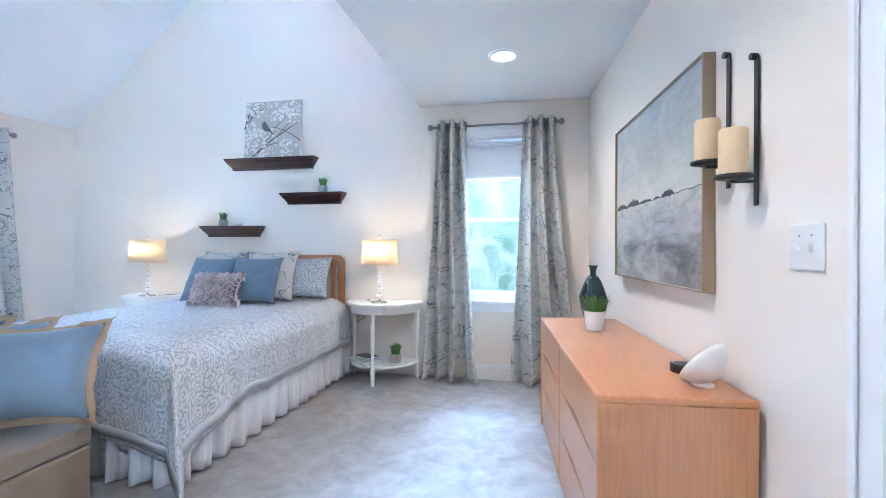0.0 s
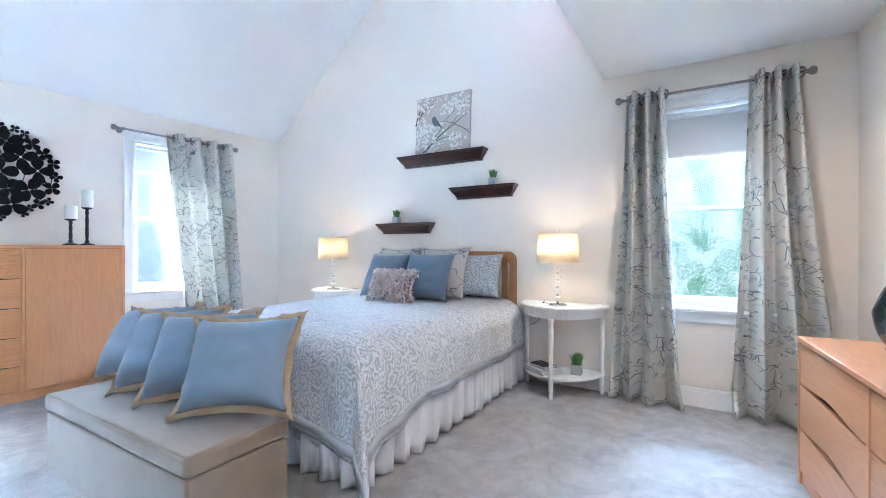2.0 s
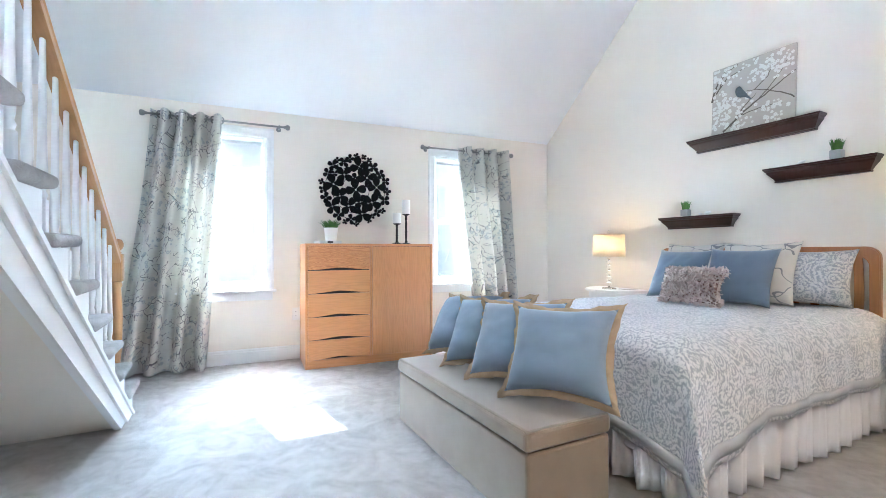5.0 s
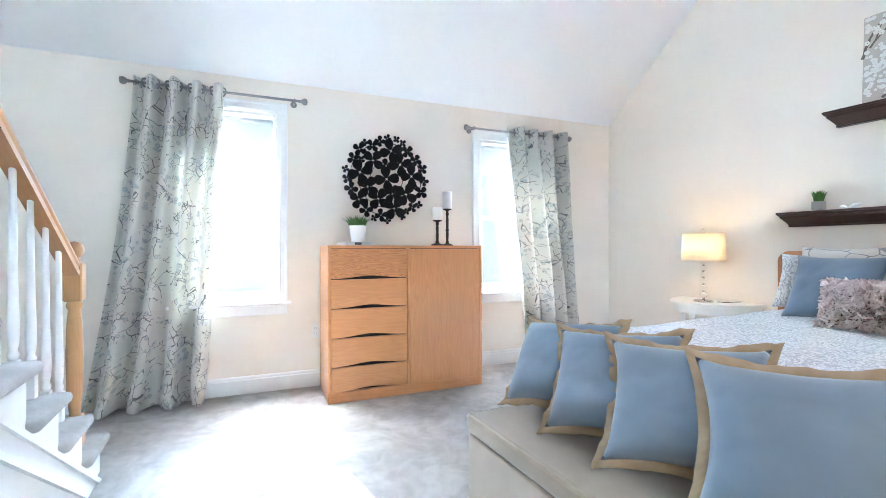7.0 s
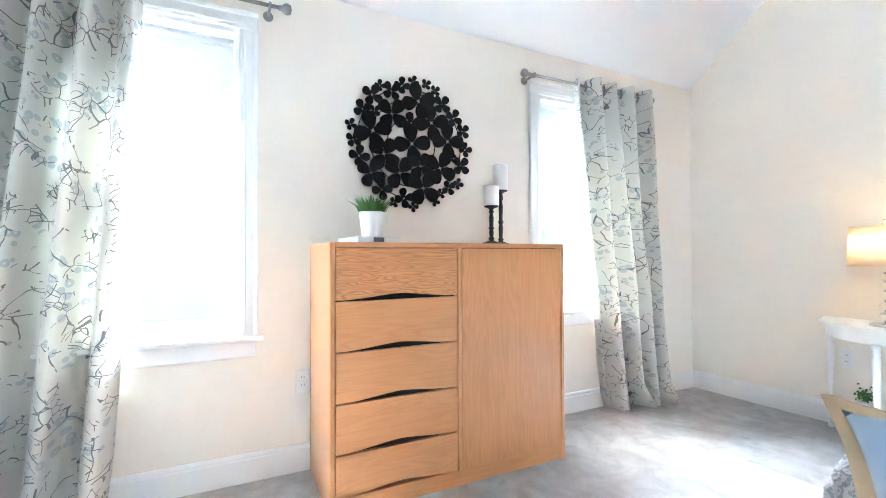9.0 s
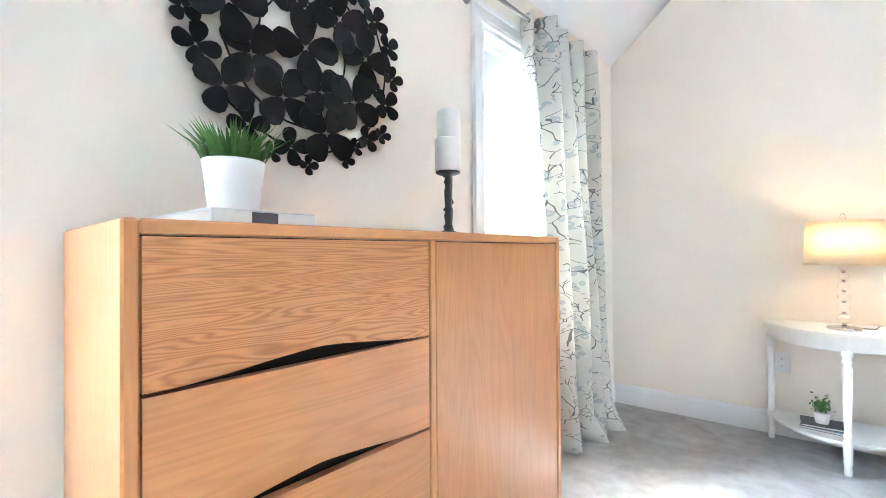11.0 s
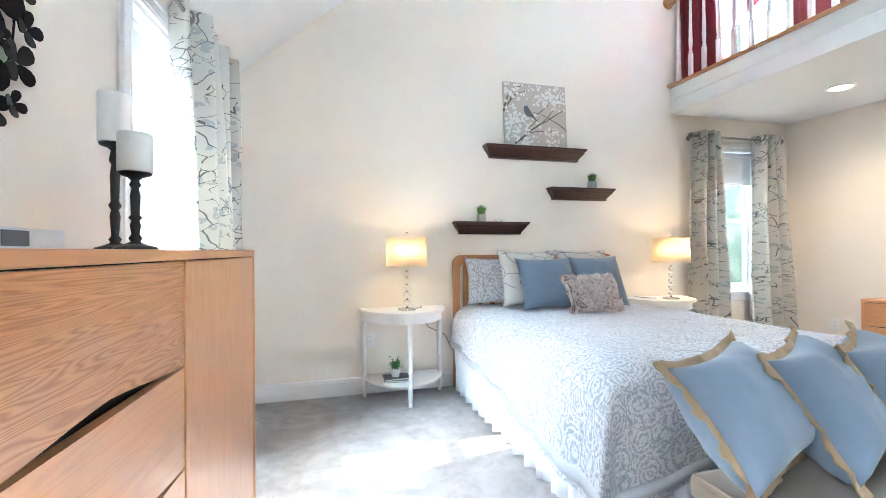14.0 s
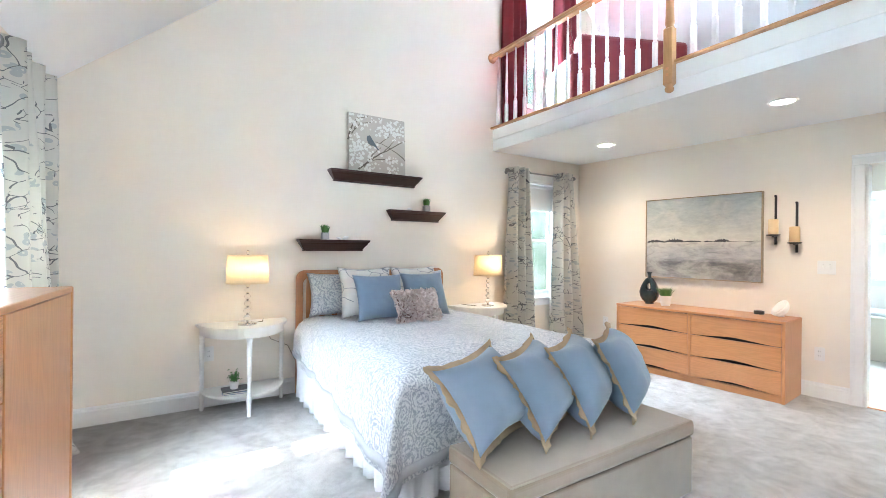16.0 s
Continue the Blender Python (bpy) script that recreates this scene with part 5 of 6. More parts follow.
SHELFZ = 0.16
square_pot_grass(T(-0.955, 4.60, SHELFZ, 5), 0.078, "tuft of artificial grass in a grey pot on the nightstand shelf")
for k, (c, lab, rz) in enumerate(((BOOKW, "pale magazine at the bottom of a stack", 8), (BOOKW, "pale book in a stack on the nightstand shelf", 3), (BOOKD, "dark covered book on top of the stack", 12))):
    book(T(-1.20, 4.535, SHELFZ + 0.021 * k, rz - 42), 0.25 if k < 2 else 0.17, 0.185 if k < 2 else 0.12, 0.020, c, lab)
for k, (c, lab, rz) in enumerate(((BOOKB, "blue covered book under the small plant", -6), (BOOKD, "dark book under the small plant", 2))):
    book(T(-3.545, 4.56, SHELFZ + 0.015 * k, rz), 0.19, 0.14, 0.014, c, lab)
sp = thing("small_potted_plant", "small leafy green plant in a white pot on books", "plant", T(-3.555, 4.55, SHELFZ + 0.03))
part("pot", lathe([(0.026, 0), (0.028, 0.004), (0.034, 0.05), (0.035, 0.055), (0.031, 0.055), (0.03, 0.045)], 20), CERAMIC, sp, "white ceramic pot")
bm = bmesh.new()
rnd = random.Random(8)
for _ in range(190):
    c = Vector((rnd.gauss(0, 0.02), rnd.gauss(0, 0.02), 0.058 + abs(rnd.gauss(0.03, 0.02))))
    nrm = Vector((rnd.gauss(0, 1), rnd.gauss(0, 1), rnd.uniform(0.3, 1.4))).normalized()
    a = nrm.orthogonal().normalized()
    b = nrm.cross(a)
    s = rnd.uniform(0.006, 0.011)
    bm.faces.new([bm.verts.new(c + q) for q in (-a * s, b * s * 0.7 + nrm * 0.002, a * s, -b * s * 0.7 + nrm * 0.002)])
lv = part("leaves", bm, LEAF, sp)
lv["kind"] = "stuff"


# ---- floating shelves ----
def crown_shelf(x0, x1, ztop, depth, h, label):
    s = thing("floating_shelf", label, "shelf", None, "floating shelves")
    prof = [(0.0, 0.0), (0.38, 0.0), (0.40, 0.08), (0.36, 0.12), (0.50, 0.30), (0.66, 0.48), (0.80, 0.62), (0.82, 0.72), (0.93, 0.80), (0.95, 0.86), (1.0, 0.88), (1.0, 1.0), (0.0, 1.0)]
    bm = bmesh.new()
    ring = []
    for p, z in prof:
        e = (1 - p) * depth * 0.8
        ring.append([bm.verts.new(c) for c in ((x0 + e, YB - 0.001, ztop - h + z * h), (x0 + e, YB - max(p * depth, 0.004), ztop - h + z * h), (x1 - e, YB - max(p * depth, 0.004), ztop - h + z * h), (x1 - e, YB - 0.001, ztop - h + z * h))])
    for a, b in zip(ring[1:-1], ring[2:-1]):
        for i in range(3):
            bm.faces.new((a[i], a[i + 1], b[i + 1], b[i]))
    bm.faces.new(ring[1])
    bm.faces.new(ring[-2])
    bmesh.ops.recalc_face_normals(bm, faces=bm.faces[:])
    part("moulded_ledge", bm, DARKWOOD, s)


SD = 0.105
crown_shelf(-2.755, -1.80, 2.022, SD, 0.105, "large dark walnut crown-moulded shelf holding the bird canvas")
crown_shelf(-2.155, -1.51, 1.678, SD, 0.105, "small dark walnut crown-moulded shelf with a potted grass")
crown_shelf(-3.03, -2.365, 1.368, SD, 0.105, "small dark walnut crown-moulded shelf above the pillows")
square_pot_grass(T(-2.79, YB - 0.06, 1.372), 0.062, "artificial grass in a grey pot on the lowest shelf")
square_pot_grass(T(-1.725, YB - 0.06, 1.682), 0.062, "artificial grass in a grey pot on the middle shelf")


def bird_ornament(m, s):
    b = thing("bird_ornament", "small white ceramic bird on the shelf", "ornament", m, "ceramic birds")
    body = lathe([(0.002, -1.0), (0.25, -0.8), (0.5, -0.3), (0.55, 0.1), (0.4, 0.5), (0.3, 0.75), (0.28, 0.95), (0.12, 1.15), (0.01, 1.3)], 14)
    body.transform(Matrix.Translation((0, 0, 0.55 * s)) @ Matrix.Rotation(radians(70), 4, "Y") @ Matrix.Diagonal((s, s, s, 1)))
    part("body", body, CERAMIC, b)


bird_ornament(T(-2.60, YB - 0.06, 1.369), 0.030)
bird_ornament(T(-1.93, YB - 0.06, 1.679), 0.026)
bird_ornament(T(-2.655, YB - 0.06, 1.369, 160), 0.022)

# bird canvas leaning on the large shelf
art = thing("bird_canvas", "square canvas of a bird among white blossoms on taupe", "painting", T(-2.268, YB - 0.052, 2.024, 0, -3.5))
AW, AH = 0.60, 0.565
part("canvas", bx(-AW / 2, AW / 2, 0.0, 0.022, 0, AH, bev=0.003), CANVAS, art)


def flat_poly(bm, pts, y):
    bm.faces.new([bm.verts.new((x, y, z)) for x, z in pts])


def stroke(bm, pts, w0, w1, y):
    n = len(pts)
    L, R = [], []
    for i, (x, z) in enumerate(pts):
        a, b = pts[max(0, i - 1)], pts[min(n - 1, i + 1)]
        d = Vector((b[0] - a[0], b[1] - a[1])).normalized()
        w = w0 + (w1 - w0) * i / (n - 1)
        L.append(bm.verts.new((x - d.y * w, y, z + d.x * w)))
        R.append(bm.verts.new((x + d.y * w, y, z - d.x * w)))
    for i in range(n - 1):
        bm.faces.new((L[i], L[i + 1], R[i + 1], R[i]))


bm = bmesh.new()
rnd = random.Random(4)
for pts, w in (([(-0.30, 0.30), (-0.27, 0.42), (-0.22, 0.50), (-0.10, 0.55)], 0.009), ([(-0.27, 0.36), (-0.18, 0.47), (-0.05, 0.50)], 0.006), ([(-0.24, 0.40), (-0.2, 0.54)], 0.005),
               ([(-0.20, 0.02), (-0.05, 0.15), (0.10, 0.24), (0.20, 0.30), (0.30, 0.36)], 0.008), ([(0.30, 0.16), (0.18, 0.24), (0.05, 0.30), (-0.03, 0.31)], 0.005), ([(0.06, 0.22), (0.18, 0.34), (0.24, 0.45)], 0.004), ([(-0.08, 0.12), (0.08, 0.15), (0.22, 0.14)], 0.004), ([(0.02, 0.30), (0.12, 0.38), (0.15, 0.46)], 0.004), ([(-0.15, 0.05), (-0.02, 0.22), (0.04, 0.27)], 0.005)):
    fine = []
    for (xa, za), (xb, zb) in zip(pts, pts[1:]):
        for k in range(4):
            t = k / 4
            fine.append((xa + (xb - xa) * t + rnd.uniform(-0.004, 0.004), za + (zb - za) * t + rnd.uniform(-0.004, 0.004)))
    fine.append(pts[-1])
    stroke(bm, fine, w, w * 0.35, -0.0012)
part("painted_branches", bm, TWIG, art, "thin brown painted branches")
bm = bmesh.new()
for cx, cz, sx, sz, k in ((-0.20, 0.50, 0.10, 0.06, 16), (-0.24, 0.26, 0.06, 0.06, 12), (-0.13, 0.24, 0.08, 0.05, 10), (0.14, 0.48, 0.14, 0.06, 22), (0.08, 0.42, 0.08, 0.04, 8), (-0.23, 0.12, 0.06, 0.08, 13), (-0.10, 0.15, 0.07, 0.05, 9), (-0.08, 0.06, 0.08, 0.04, 8), (0.16, 0.06, 0.05, 0.03, 6), (0.10, 0.14, 0.07, 0.03, 5), (0.22, 0.40, 0.06, 0.04, 6), (0.20, 0.13, 0.05, 0.02, 4)):
    for _ in range(int(k * 2.6)):
        x = min(max(rnd.gauss(cx, sx * 0.75), -0.28), 0.28)
        z = min(max(rnd.gauss(cz, sz * 0.75), 0.02), 0.545)
        r = rnd.uniform(0.007, 0.015)
        a0 = rnd.uniform(0, 6)
        y = -0.0016 - 0.0006 * rnd.random()
        for p in range(5):
            a = a0 + p * 1.2566
            px, pz = x + r * 0.6 * math.cos(a), z + r * 0.6 * math.sin(a)
            flat_poly(bm, [(px + r * 0.5 * math.cos(t * 1.047), pz + r * 0.5 * math.sin(t * 1.047)) for t in range(6)], y - 0.0001 * p)
pb = part("painted_blossoms", bm, PETAL, art, "white painted blossoms")
pb["kind"] = "stuff"
bm = bmesh.new()
flat_poly(bm, [(-0.115, 0.33), (-0.11, 0.355), (-0.085, 0.365), (-0.07, 0.35), (-0.055, 0.325), (-0.035, 0.30), (-0.02, 0.275), (0.01, 0.235), (0.005, 0.228), (-0.02, 0.25), (-0.045, 0.265), (-0.075, 0.268), (-0.10, 0.285), (-0.112, 0.31)], -0.0034)
part("painted_bird", bm, BIRD, art, "grey-blue painted bird")

# ---- flower disc wall art over the chest ----
disc = thing("metal_flower_wall_art", "round black metal wall art of overlapping flowers", "wall art", ML @ T(2.472, 0.0, 1.712))


def flower(bm, x, z, r, a0, y, petals=4):
    for p in range(petals):
        a = a0 + p * 2 * math.pi / petals
        ca, sa = math.cos(a), math.sin(a)
        pts = []
        for k in range(12):
            t = 2 * math.pi * k / 12
            l, w = r * (0.53 + 0.47 * math.cos(t)), r * 0.35 * math.sin(t) * (1.06 + 0.40 * math.cos(t))
            pts.append((l, w))
        top = [bm.verts.new((x + l * ca - w * sa, y + 0.010 * (l / r), z + l * sa + w * ca)) for l, w in pts]
        bot = [bm.verts.new((x + l * ca - w * sa, y + 0.010 * (l / r) - 0.003, z + l * sa + w * ca)) for l, w in pts]
        bm.faces.new(top)
        bm.faces.new(list(reversed(bot)))
        for k in range(12):
            bm.faces.new((top[k], bot[k], bot[(k + 1) % 12], top[(k + 1) % 12]))


rnd = random.Random(12)
spots = [(0.0, 0.0, 0.112)]
for size, tries, near, far in ((0.100, 160, 0.10, 0.27), (0.082, 320, 0.0, 0.315), (0.060, 500, 0.05, 0.335), (0.046, 700, 0.20, 0.345), (0.032, 900, 0.22, 0.36)):
    for _ in range(tries):
        a, d = rnd.uniform(0, 6.283), math.sqrt(rnd.uniform(near * near, far * far))
        r = size * rnd.uniform(0.92, 1.1)
        x, z = d * math.cos(a), d * math.sin(a)
        tight = 0.65 if d < 0.22 else 0.74
        if all(math.hypot(x - p[0], z - p[1]) > tight * (r + p[2]) for p in spots):
            spots.append((x, z, r))
for k, (x, z, r) in enumerate(spots):
    bm = bmesh.new()
    flower(bm, x, z, r, rnd.uniform(0, 1.57), 0.018 + 0.0035 * (k % 4))
    part("metal_flower", bm, BLACKART, disc)
for rr in (0.145, 0.245, 0.315):
    bm = bmesh.new()
    for k in range(24):
        a, b = 2 * math.pi * k / 24, 2 * math.pi * (k + 1) / 24
        rod((rr * math.cos(a), 0.014, rr * math.sin(a)), (rr * math.cos(b), 0.014, rr * math.sin(b)), 0.003, 6, bm)
    part("wire_ring", bm, BLACKART, disc)
for a in (0.6, 2.2, 3.8, 5.4):
    part("wall_standoff", rod((0.145 * math.cos(a), 0.001, 0.145 * math.sin(a)), (0.145 * math.cos(a), 0.022, 0.145 * math.sin(a)), 0.004, 6), BLACKART, disc)


# ---- cabinetry with scooped drawer pulls ----
def drawer_front(x0, x1, z0, z1, y0, y1, scoop=0.024, gap=0.003):
    n = 24
    lower = []
    for i in range(n + 1):
        t = i / n
        k = max(0.0, 1 - abs(2 * t - 1) / 0.86)
        k = k * k * (3 - 2 * k) * 0.6 + k * 0.4
        lower.append((x0 + gap + (x1 - x0 - 2 * gap) * t, z0 + gap + scoop * k))
    pts = lower + [(x1 - gap, z1 - gap), (x0 + gap, z1 - gap)]
    return prism(pts, y0, y1)


chest = thing("chest", "oak gentleman's chest with five scooped drawers and one door", "chest of drawers", ML @ T(0, 0.02, 0))
U0, U1, CD, CH, PT = 1.80, 3.032, 0.485, 1.137, 0.022
part("side_panel", bx(U0, U0 + PT, 0, CD, 0.0, CH, bev=0.004), OAK_Z, chest)
part("side_panel", bx(U1 - PT, U1, 0, CD, 0.0, CH, bev=0.004), OAK_Z, chest)
part("top_panel", bx(U0 + PT, U1 - PT, 0, CD, CH - PT, CH, bev=0.003), OAK_X, chest)
part("divider", bx(2.421, 2.439, 0.02, CD, 0.075, CH - PT, bev=0.002), OAK_Z, chest)
part("plinth", bx(U0 + PT, U1 - PT, 0.03, CD - 0.012, 0.0, 0.075, bev=0.002), OAK_X, chest)
# blackened block puts the shade of the scooped gaps into its colour
part("gap_shade_block", bx(U0 + PT, U1 - PT, 0.0, CD - 0.045, 0.075, CH - PT), BLACK, chest)
zs = (0.076, 0.258, 0.466, 0.679, 0.892, CH - PT)
for z0, z1 in zip(zs, zs[1:]):
    part("drawer", drawer_front(2.440, U1 - PT, z0, z1, CD - 0.022, CD - 0.003, 0.021), OAK_DR if z0 > 0.85 else OAK_X, chest)
part("door", bx(U0 + PT + 0.003, 2.417, CD - 0.022, CD - 0.003, 0.078, CH - PT - 0.003, bev=0.0015), OAK_Z, chest, "plain oak door")

dresser = thing("dresser", "long low oak dresser with six scooped drawers", "dresser", MR @ T(0, 0.02, 0))
D0, D1, DD, DH = -2.40, -0.86, 0.47, 0.70
part("side_panel", bx(D0, D0 + 0.024, 0, DD, 0.0, DH - 0.024, bev=0.003), OAK_Z, dresser)
part("side_panel", bx(D1 - 0.024, D1, 0, DD, 0.0, DH - 0.024, bev=0.003), OAK_Z, dresser)
part("top_panel", bx(D0 - 0.002, D1 + 0.002, 0, DD + 0.003, DH - 0.024, DH, bev=0.005, seg=2), OAK_X, dresser)
part("divider", bx(-1.642, -1.618, 0.02, DD, 0.065, DH - 0.024, bev=0.002), OAK_Z, dresser)
part("plinth", bx(D0 + 0.024, D1 - 0.024, 0.03, DD - 0.012, 0.0, 0.065, bev=0.002), OAK_X, dresser)
# likewise black, for the shade behind the dresser's drawer fronts
part("gap_shade_block", bx(D0 + 0.024, D1 - 0.024, 0.0, DD - 0.045, 0.065, DH - 0.024), BLACK, dresser)
zs = (0.066, 0.270, 0.478, DH - 0.026)
for x0, x1 in ((D0 + 0.024, -1.642), (-1.618, D1 - 0.024)):
    for z0, z1 in zip(zs, zs[1:]):
        part("drawer", drawer_front(x0, x1, z0, z1, DD - 0.022, DD - 0.003, 0.024), OAK_X, dresser)


# ---- on the chest ----
def candlestick(m, h, ch, cr, label):
    c = thing("candlestick", label, "candlestick", m, "pillar candlesticks")
    part("stem", lathe([(0.052, 0), (0.054, 0.004), (0.050, 0.010), (0.030, 0.016), (0.012, 0.024), (0.017, 0.034), (0.010, 0.045), (0.014, h * 0.32), (0.010, h * 0.38), (0.017, h * 0.42), (0.011, h * 0.46), (0.013, h * 0.70), (0.009, h * 0.80), (0.015, h * 0.84), (0.010, h - 0.022), (0.018, h - 0.014), (0.036, h - 0.008), (0.040, h - 0.004), (0.040, h)], 24), BLACKMETAL, c)
    cd = part("pillar_candle", lathe([(cr * 0.97, h + 0.001), (cr, h + 0.004), (cr, h + ch - 0.004), (cr * 0.94, h + ch), (cr * 0.5, h + ch - 0.003), (0.003, h + ch - 0.005)], 24), WAXW, c, "white pillar candle")
    part("wick", rod((0, 0, h + ch - 0.006), (0.002, 0, h + ch + 0.006), 0.0012, 6), BLACKPLASTIC, cd)


CHM = ML @ T(0, 0.02, CH)
candlestick(CHM @ T(1.957, 0.122, 0), 0.325, 0.15, 0.043, "tall black turned candlestick with a white candle")
candlestick(CHM @ T(2.098, 0.240, 0), 0.215, 0.108, 0.043, "short black turned candlestick with a white candle")
cb = book(CHM @ T(2.805, 0.25, 0, 3), 0.20, 0.33, 0.028, BOOKW, "pale book with a dark spine label on the chest")
part("spine_label", bx(-0.02, 0.03, 0.165, 0.1662, 0.004, 0.024), BOOKD, cb, "dark label on the spine")
round_pot(CHM @ T(2.755, 0.165, 0.030), 0.067, 0.13, 0.095, "grass in a white ribbed pot on a book", 31, True, 230, 0.75)

# ---- on the dresser ----
DRM = MR @ T(0, 0.02, DH)
va = thing("vase", "dark teal glazed moon vase with a hole through it", "vase", DRM @ T(-1.09, 0.19, 0, 8))
bm = bmesh.new()
NR, NT = 44, 22
g = []
for i in range(NR):
    a = 2 * math.pi * i / NR
    ca, sa = math.cos(a), math.sin(a)
    ox, oz = 0.101 * ca * (1 - 0.26 * max(0.0, sa)), 0.132 + (0.165 if sa > 0 else 0.130) * sa
    hx, hz = 0.017 * ca, 0.195 + 0.032 * sa
    row = []
    for j in range(NT):
        t = 2 * math.pi * j / NT
        w = 0.5 + 0.5 * math.cos(t)
        row.append(bm.verts.new((hx + (ox - hx) * w, 0.064 * math.copysign(abs(math.sin(t)) ** 0.65, math.sin(t)) * (1 - 0.42 * max(0.0, sa) - 0.15 * max(0.0, -sa)), hz + (oz - hz) * w)))
    g.append(row)
for i in range(NR):
    for j in range(NT):
        bm.faces.new((g[i][j], g[(i + 1) % NR][j], g[(i + 1) % NR][(j + 1) % NT], g[i][(j + 1) % NT])).smooth = True
part("body", bm, GLAZE, va)
part("neck", lathe([(0.030, 0.268), (0.022, 0.288), (0.017, 0.302), (0.017, 0.318), (0.023, 0.342), (0.031, 0.353), (0.026, 0.354), (0.013, 0.325)], 24), GLAZE, va)
part("foot", lathe([(0.045, 0), (0.048, 0.006), (0.040, 0.022)], 24), GLAZE, va)
round_pot(DRM @ T(-1.285, 0.225, 0), 0.058, 0.108, 0.10, "grass in a white ribbed pot on the dresser", 41, True, 200, 0.55)
pk = thing("smart_speaker", "small black round puck speaker on the dresser", "speaker", DRM @ T(-2.10, 0.095, 0))
part("body", lathe([(0.040, 0), (0.042, 0.004), (0.042, 0.028), (0.039, 0.032), (0.036, 0.0325)], 28), BLACKPLASTIC, pk)
part("light_ring", lathe([(0.036, 0.0326), (0.033, 0.0332), (0.030, 0.0326)], 28, cap=False), NICKEL, pk)
wl = thing("sunrise_lamp", "white tilted dome wake-up lamp on the dresser", "lamp", DRM @ T(-2.262, 0.10, 0.0, -50))
dome = lathe([(0.001, -0.066), (0.030, -0.060), (0.058, -0.042), (0.078, -0.020), (0.088, 0.0), (0.086, 0.008), (0.078, 0.011)], 30)
part("dome", dome, PLASTIC, wl, at=Matrix.Translation((0, 0, 0.077)) @ Matrix.Rotation(radians(-52), 4, "X"))
part("face", lathe([(0.078, 0.0112), (0.05, 0.014), (0.001, 0.015)], 30), WHITEPAINT, wl, at=Matrix.Translation((0, 0, 0.077)) @ Matrix.Rotation(radians(-52), 4, "X"))
part("foot", lathe([(0.035, 0), (0.036, 0.006), (0.02, 0.02)], 20), PLASTIC, wl)

# ---- framed landscape ----
pa = thing("landscape_painting", "wide misty marsh landscape in a thin champagne frame", "painting", MR @ T(-2.10, 0, 0.99))
PWID, PHGT = 1.145, 0.885
part("canvas", bx(0.008, PWID - 0.008, 0.006, 0.036, 0.008, PHGT - 0.008), PAINTING, pa)
for a in ((0, 0.008, 0.002, 0.048, 0, PHGT), (PWID - 0.008, PWID, 0.002, 0.048, 0, PHGT), (0.008, PWID - 0.008, 0.002, 0.048, 0, 0.008), (0.008, PWID - 0.008, 0.002, 0.048, PHGT - 0.008, PHGT)):
    part("frame_strip", bx(*a, bev=0.0015), GOLDFRAME, pa)
bm = bmesh.new()
rnd = random.Random(3)
HZ = 0.405
for x0, x1, hgt in ((0.93, 1.13, 0.026), (0.72, 0.93, 0.036), (0.55, 0.72, 0.012), (0.28, 0.42, 0.030), (0.44, 0.52, 0.008)):
    n = 26
    top = [(x0 + (x1 - x0) * i / n, HZ + hgt * max(0.0, math.sin(math.pi * i / n)) ** 0.7 * (0.45 + 0.55 * rnd.random()) + 0.001) for i in range(n + 1)]
    bot = [(x1 - (x1 - x0) * i / n, HZ - 0.010 * rnd.random() - 0.001) for i in range(n + 1)]
    pts = top + bot
    for (xa, za), (xb, zb), (xc, zc), (xd, zd) in zip(top, top[1:], reversed(bot[:-1]), reversed(bot[1:])):
        bm.faces.new([bm.verts.new((x, 0.0368, z)) for x, z in ((xa, za), (xb, zb), (xb, zc), (xa, zd))])
stroke(bm, [(0.01 + 1.12 * i / 30, HZ - 0.002 + 0.003 * math.sin(i * 1.7)) for i in range(31)], 0.0018, 0.0014, 0.0369)
part("painted_treeline", bm, DARKTREE, pa, "dark painted line of trees")


# ---- wall sconces ----
def sconce(u, ztop, label):
    s = thing("candle_sconce", label, "wall sconce", MR @ T(-u, 0, ztop), "candle sconces")
    part("back_bar", bx(-0.010, 0.010, 0.004, 0.011, -0.462, 0.0, bev=0.002), BLACKMETAL, s)
    hook = rod((0, 0.008, -0.004), (0, 0.026, -0.004), 0.0105, 12)
    part("hook", hook, BLACKMETAL, s)
    arm = bx(-0.008, 0.008, 0.010, 0.085, -0.392, -0.383, bev=0.002)
    part("arm", arm, BLACKMETAL, s)
    part("dish", lathe([(0.03, -0.383), (0.052, -0.378), (0.054, -0.368), (0.050, -0.370), (0.03, -0.374)], 24, at=(0, 0.075, 0)), BLACKMETAL, s)
    c = part("candle", lathe([(0.038, -0.372), (0.040, -0.366), (0.040, -0.232), (0.037, -0.226), (0.015, -0.231), (0.004, -0.234)], 24, at=(0, 0.075, 0)), WAX, s, "cream pillar candle")
    part("wick", rod((0, 0.075, -0.236), (0.002, 0.075, -0.222), 0.0012, 6), BLACKPLASTIC, c)


sconce(2.195, 1.822, "black iron bar sconce with a cream candle, hung higher")
sconce(2.355, 1.748, "black iron bar sconce with a cream candle, hung lower")


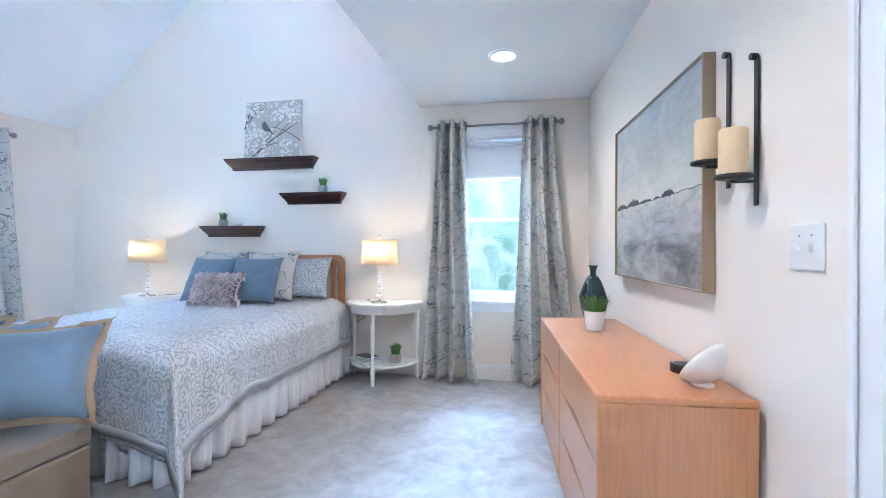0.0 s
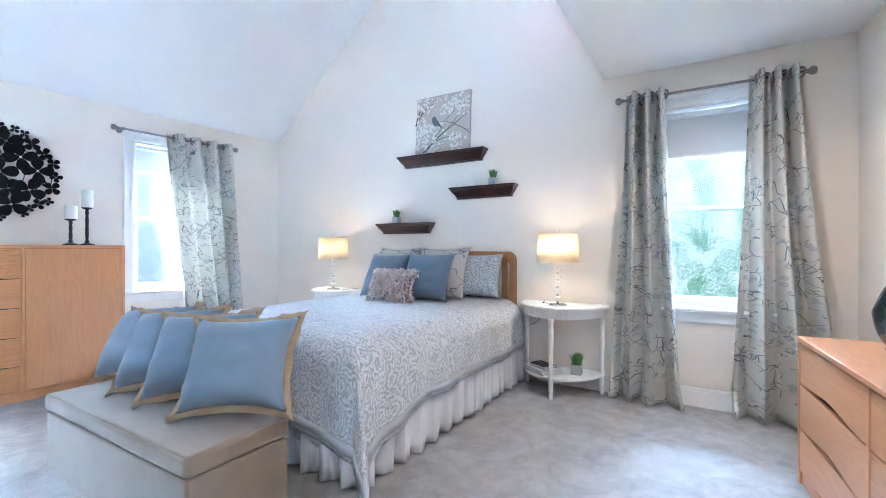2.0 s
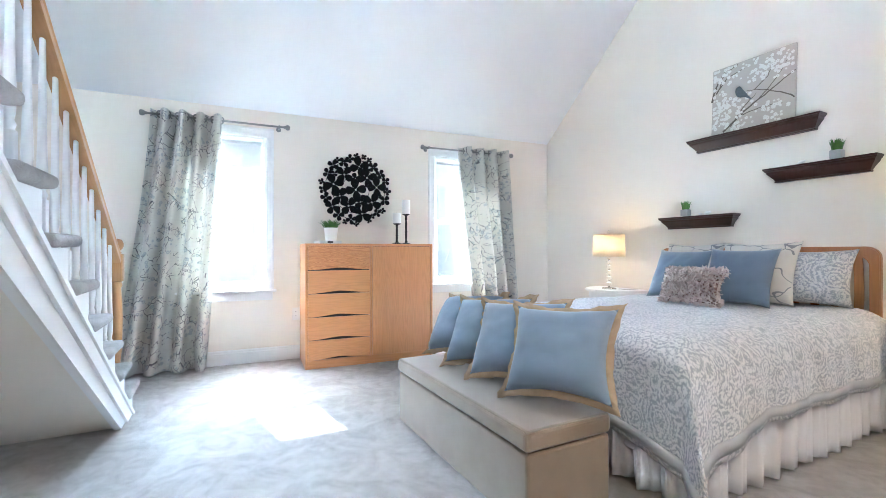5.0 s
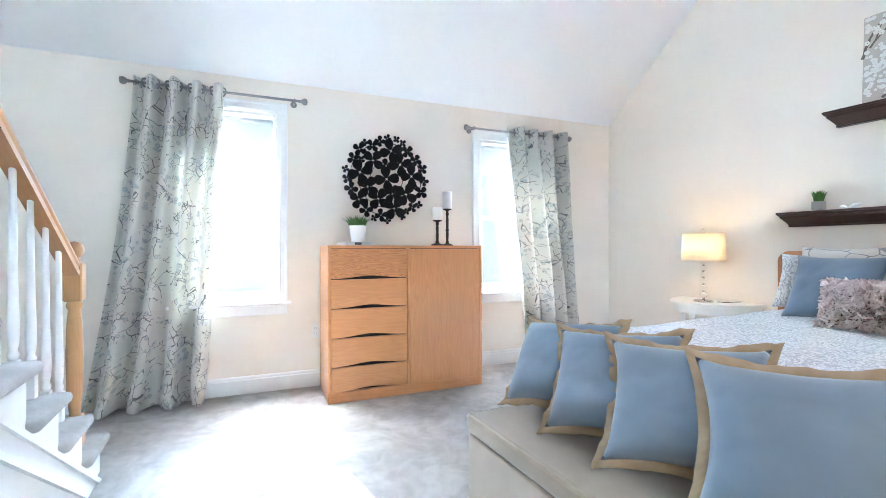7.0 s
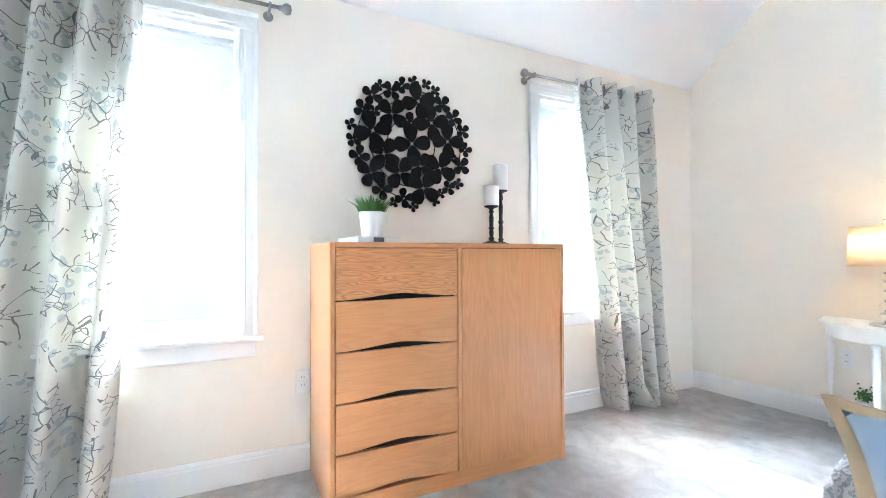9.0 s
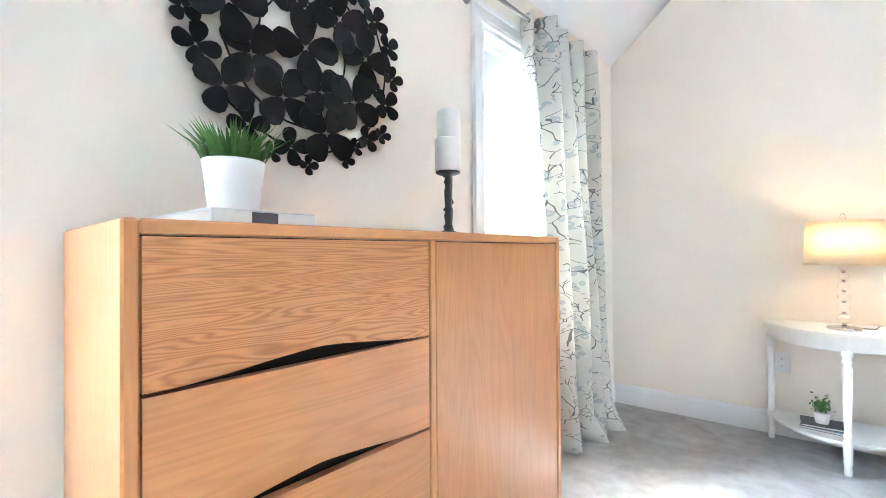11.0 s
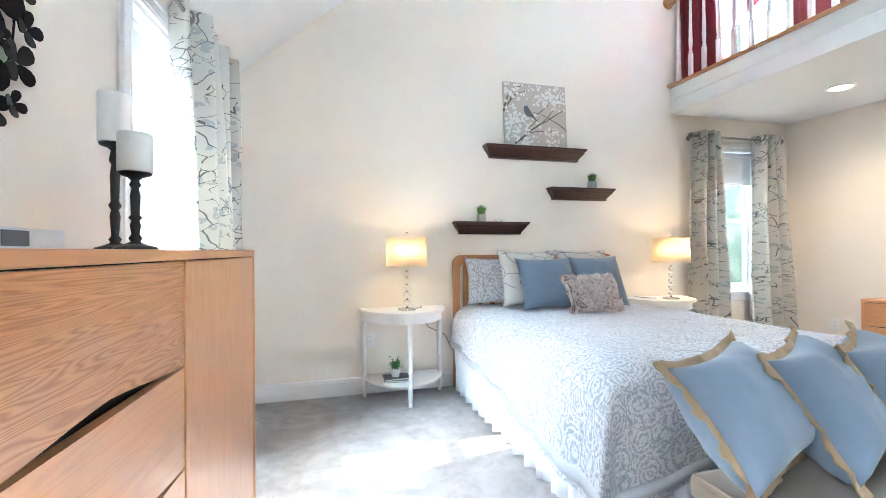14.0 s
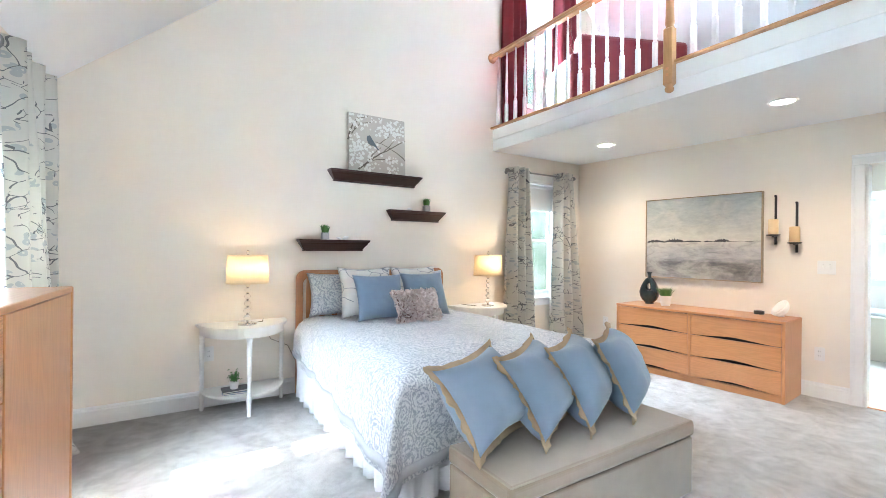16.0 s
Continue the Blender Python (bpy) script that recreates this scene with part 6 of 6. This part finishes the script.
# ---- switches and outlets ----
def wall_plate(m, w, kind, label):
    p = thing("light_switch" if kind == "switch" else "outlet", label, kind, m, kind + " plates")
    part("plate", bx(-w / 2, w / 2, 0.001, 0.007, -0.06, 0.06, bev=0.003, seg=2), PLASTIC, p)
    if kind == "switch":
        for x in (-0.023, 0.023):
            part("toggle", bx(x - 0.005, x + 0.005, 0.007, 0.018, -0.011, 0.011, bev=0.002), PLASTIC, p)
            part("screw", lathe([(0.003, 0), (0.002, 0.0015)], 8), NICKEL, p, at=Matrix.Translation((x, 0.007, 0.03)) @ Matrix.Rotation(radians(-90), 4, "X"))
    else:
        for z in (-0.02, 0.02):
            q = part("socket", bx(-0.016, 0.016, 0.007, 0.009, z - 0.014, z + 0.014, bev=0.002), PLASTIC, p)
            for x in (-0.006, 0.006):
                part("slot", bx(x - 0.001, x + 0.001, 0.0086, 0.0094, z - 0.002, z + 0.007), BLACK, q)


wall_plate(MR @ T(-2.565, 0, 1.157), 0.125, "switch", "white two-gang toggle switch plate")
wall_plate(MR @ T(-2.523, 0, 0.39), 0.072, "outlet", "white duplex outlet beside the dresser")
wall_plate(MR @ T(-0.42, 0, 0.39), 0.072, "outlet", "white duplex outlet near the corner")
wall_plate(ML @ T(3.065, 0, 0.445), 0.072, "outlet", "white duplex outlet beside the chest")
wall_plate(MB @ T(3.714, 0, 0.425), 0.072, "outlet", "white duplex outlet behind the nightstand")

# ---- loft things ----
curtain(MB, 0.44, 0.72, 0.44, 0.74, 4.80, "long dark red curtain in the loft", 3, 0.10, 23, RED, LOFT_Z + 0.005, 0.03)
curtain(MB, -0.44, -0.10, -0.44, -0.06, 4.80, "long dark red curtain in the loft", 3, 0.10, 29, RED, LOFT_Z + 0.005, 0.03)
curtain_rod(MB, -0.50, 0.78, 4.80, (-0.46, 0.75), 0.10)
sofa = thing("sofa", "dark red upholstered sofa in the loft", "sofa", T(0.26, 3.98, LOFT_Z + 0.004, -24) @ Matrix.Diagonal((0.72, 1, 1.12, 1)))
part("base", bx(-0.85, 0.85, -0.38, 0.36, 0.06, 0.32, bev=0.03, seg=3), RED, sofa)
part("backrest", bx(-0.85, 0.85, -0.45, -0.27, 0.06, 0.72, bev=0.06, seg=4), RED, sofa)
for s in (-1, 1):
    part("arm", bx(s * 0.85 - 0.09, s * 0.85 + 0.09, -0.40, 0.36, 0.06, 0.56, bev=0.05, seg=3), RED, sofa)
    part("seat_cushion", bx(s * 0.37 - 0.36, s * 0.37 + 0.36, -0.25, 0.36, 0.325, 0.45, bev=0.04, seg=3), RED, sofa)
    for y in (-0.36, 0.28):
        part("foot", lathe([(0.02, 0), (0.026, 0.06)], 10, at=(s * 0.78, y, 0)), DARKWOOD, sofa)
arm = thing("armchair", "tall dark red wing chair in the loft", "armchair", T(0.95, 4.30, LOFT_Z + 0.004, -20))
part("backrest", bx(-0.20, 0.20, -0.06, 0.08, 0.35, 1.22, bev=0.05, seg=4), RED, arm)
part("seat", bx(-0.30, 0.30, -0.58, -0.06, 0.10, 0.44, bev=0.05, seg=3), RED, arm)
for x in (-0.24, 0.24):
    for y in (-0.50, -0.10):
        part("leg", lathe([(0.016, 0), (0.022, 0.10)], 10, at=(x, y, 0)), DARKWOOD, arm)
pl = thing("potted_palm", "dried pale green foliage in a pot in the loft", "plant", T(0.52, 4.52, LOFT_Z + 0.004))
part("pot", lathe([(0.09, 0), (0.10, 0.01), (0.13, 0.30), (0.14, 0.32), (0.12, 0.32), (0.11, 0.26)], 22), CONCRETE, pl)
g = part("fronds", grass_tuft(0.10, 0.27, 1.0, 130, 77, 0.35, 0.008), surface("dried_fronds", (0.30, 0.30, 0.20), (0.42, 0.40, 0.28), 40, 0.8), pl)
g["kind"] = "stuff"
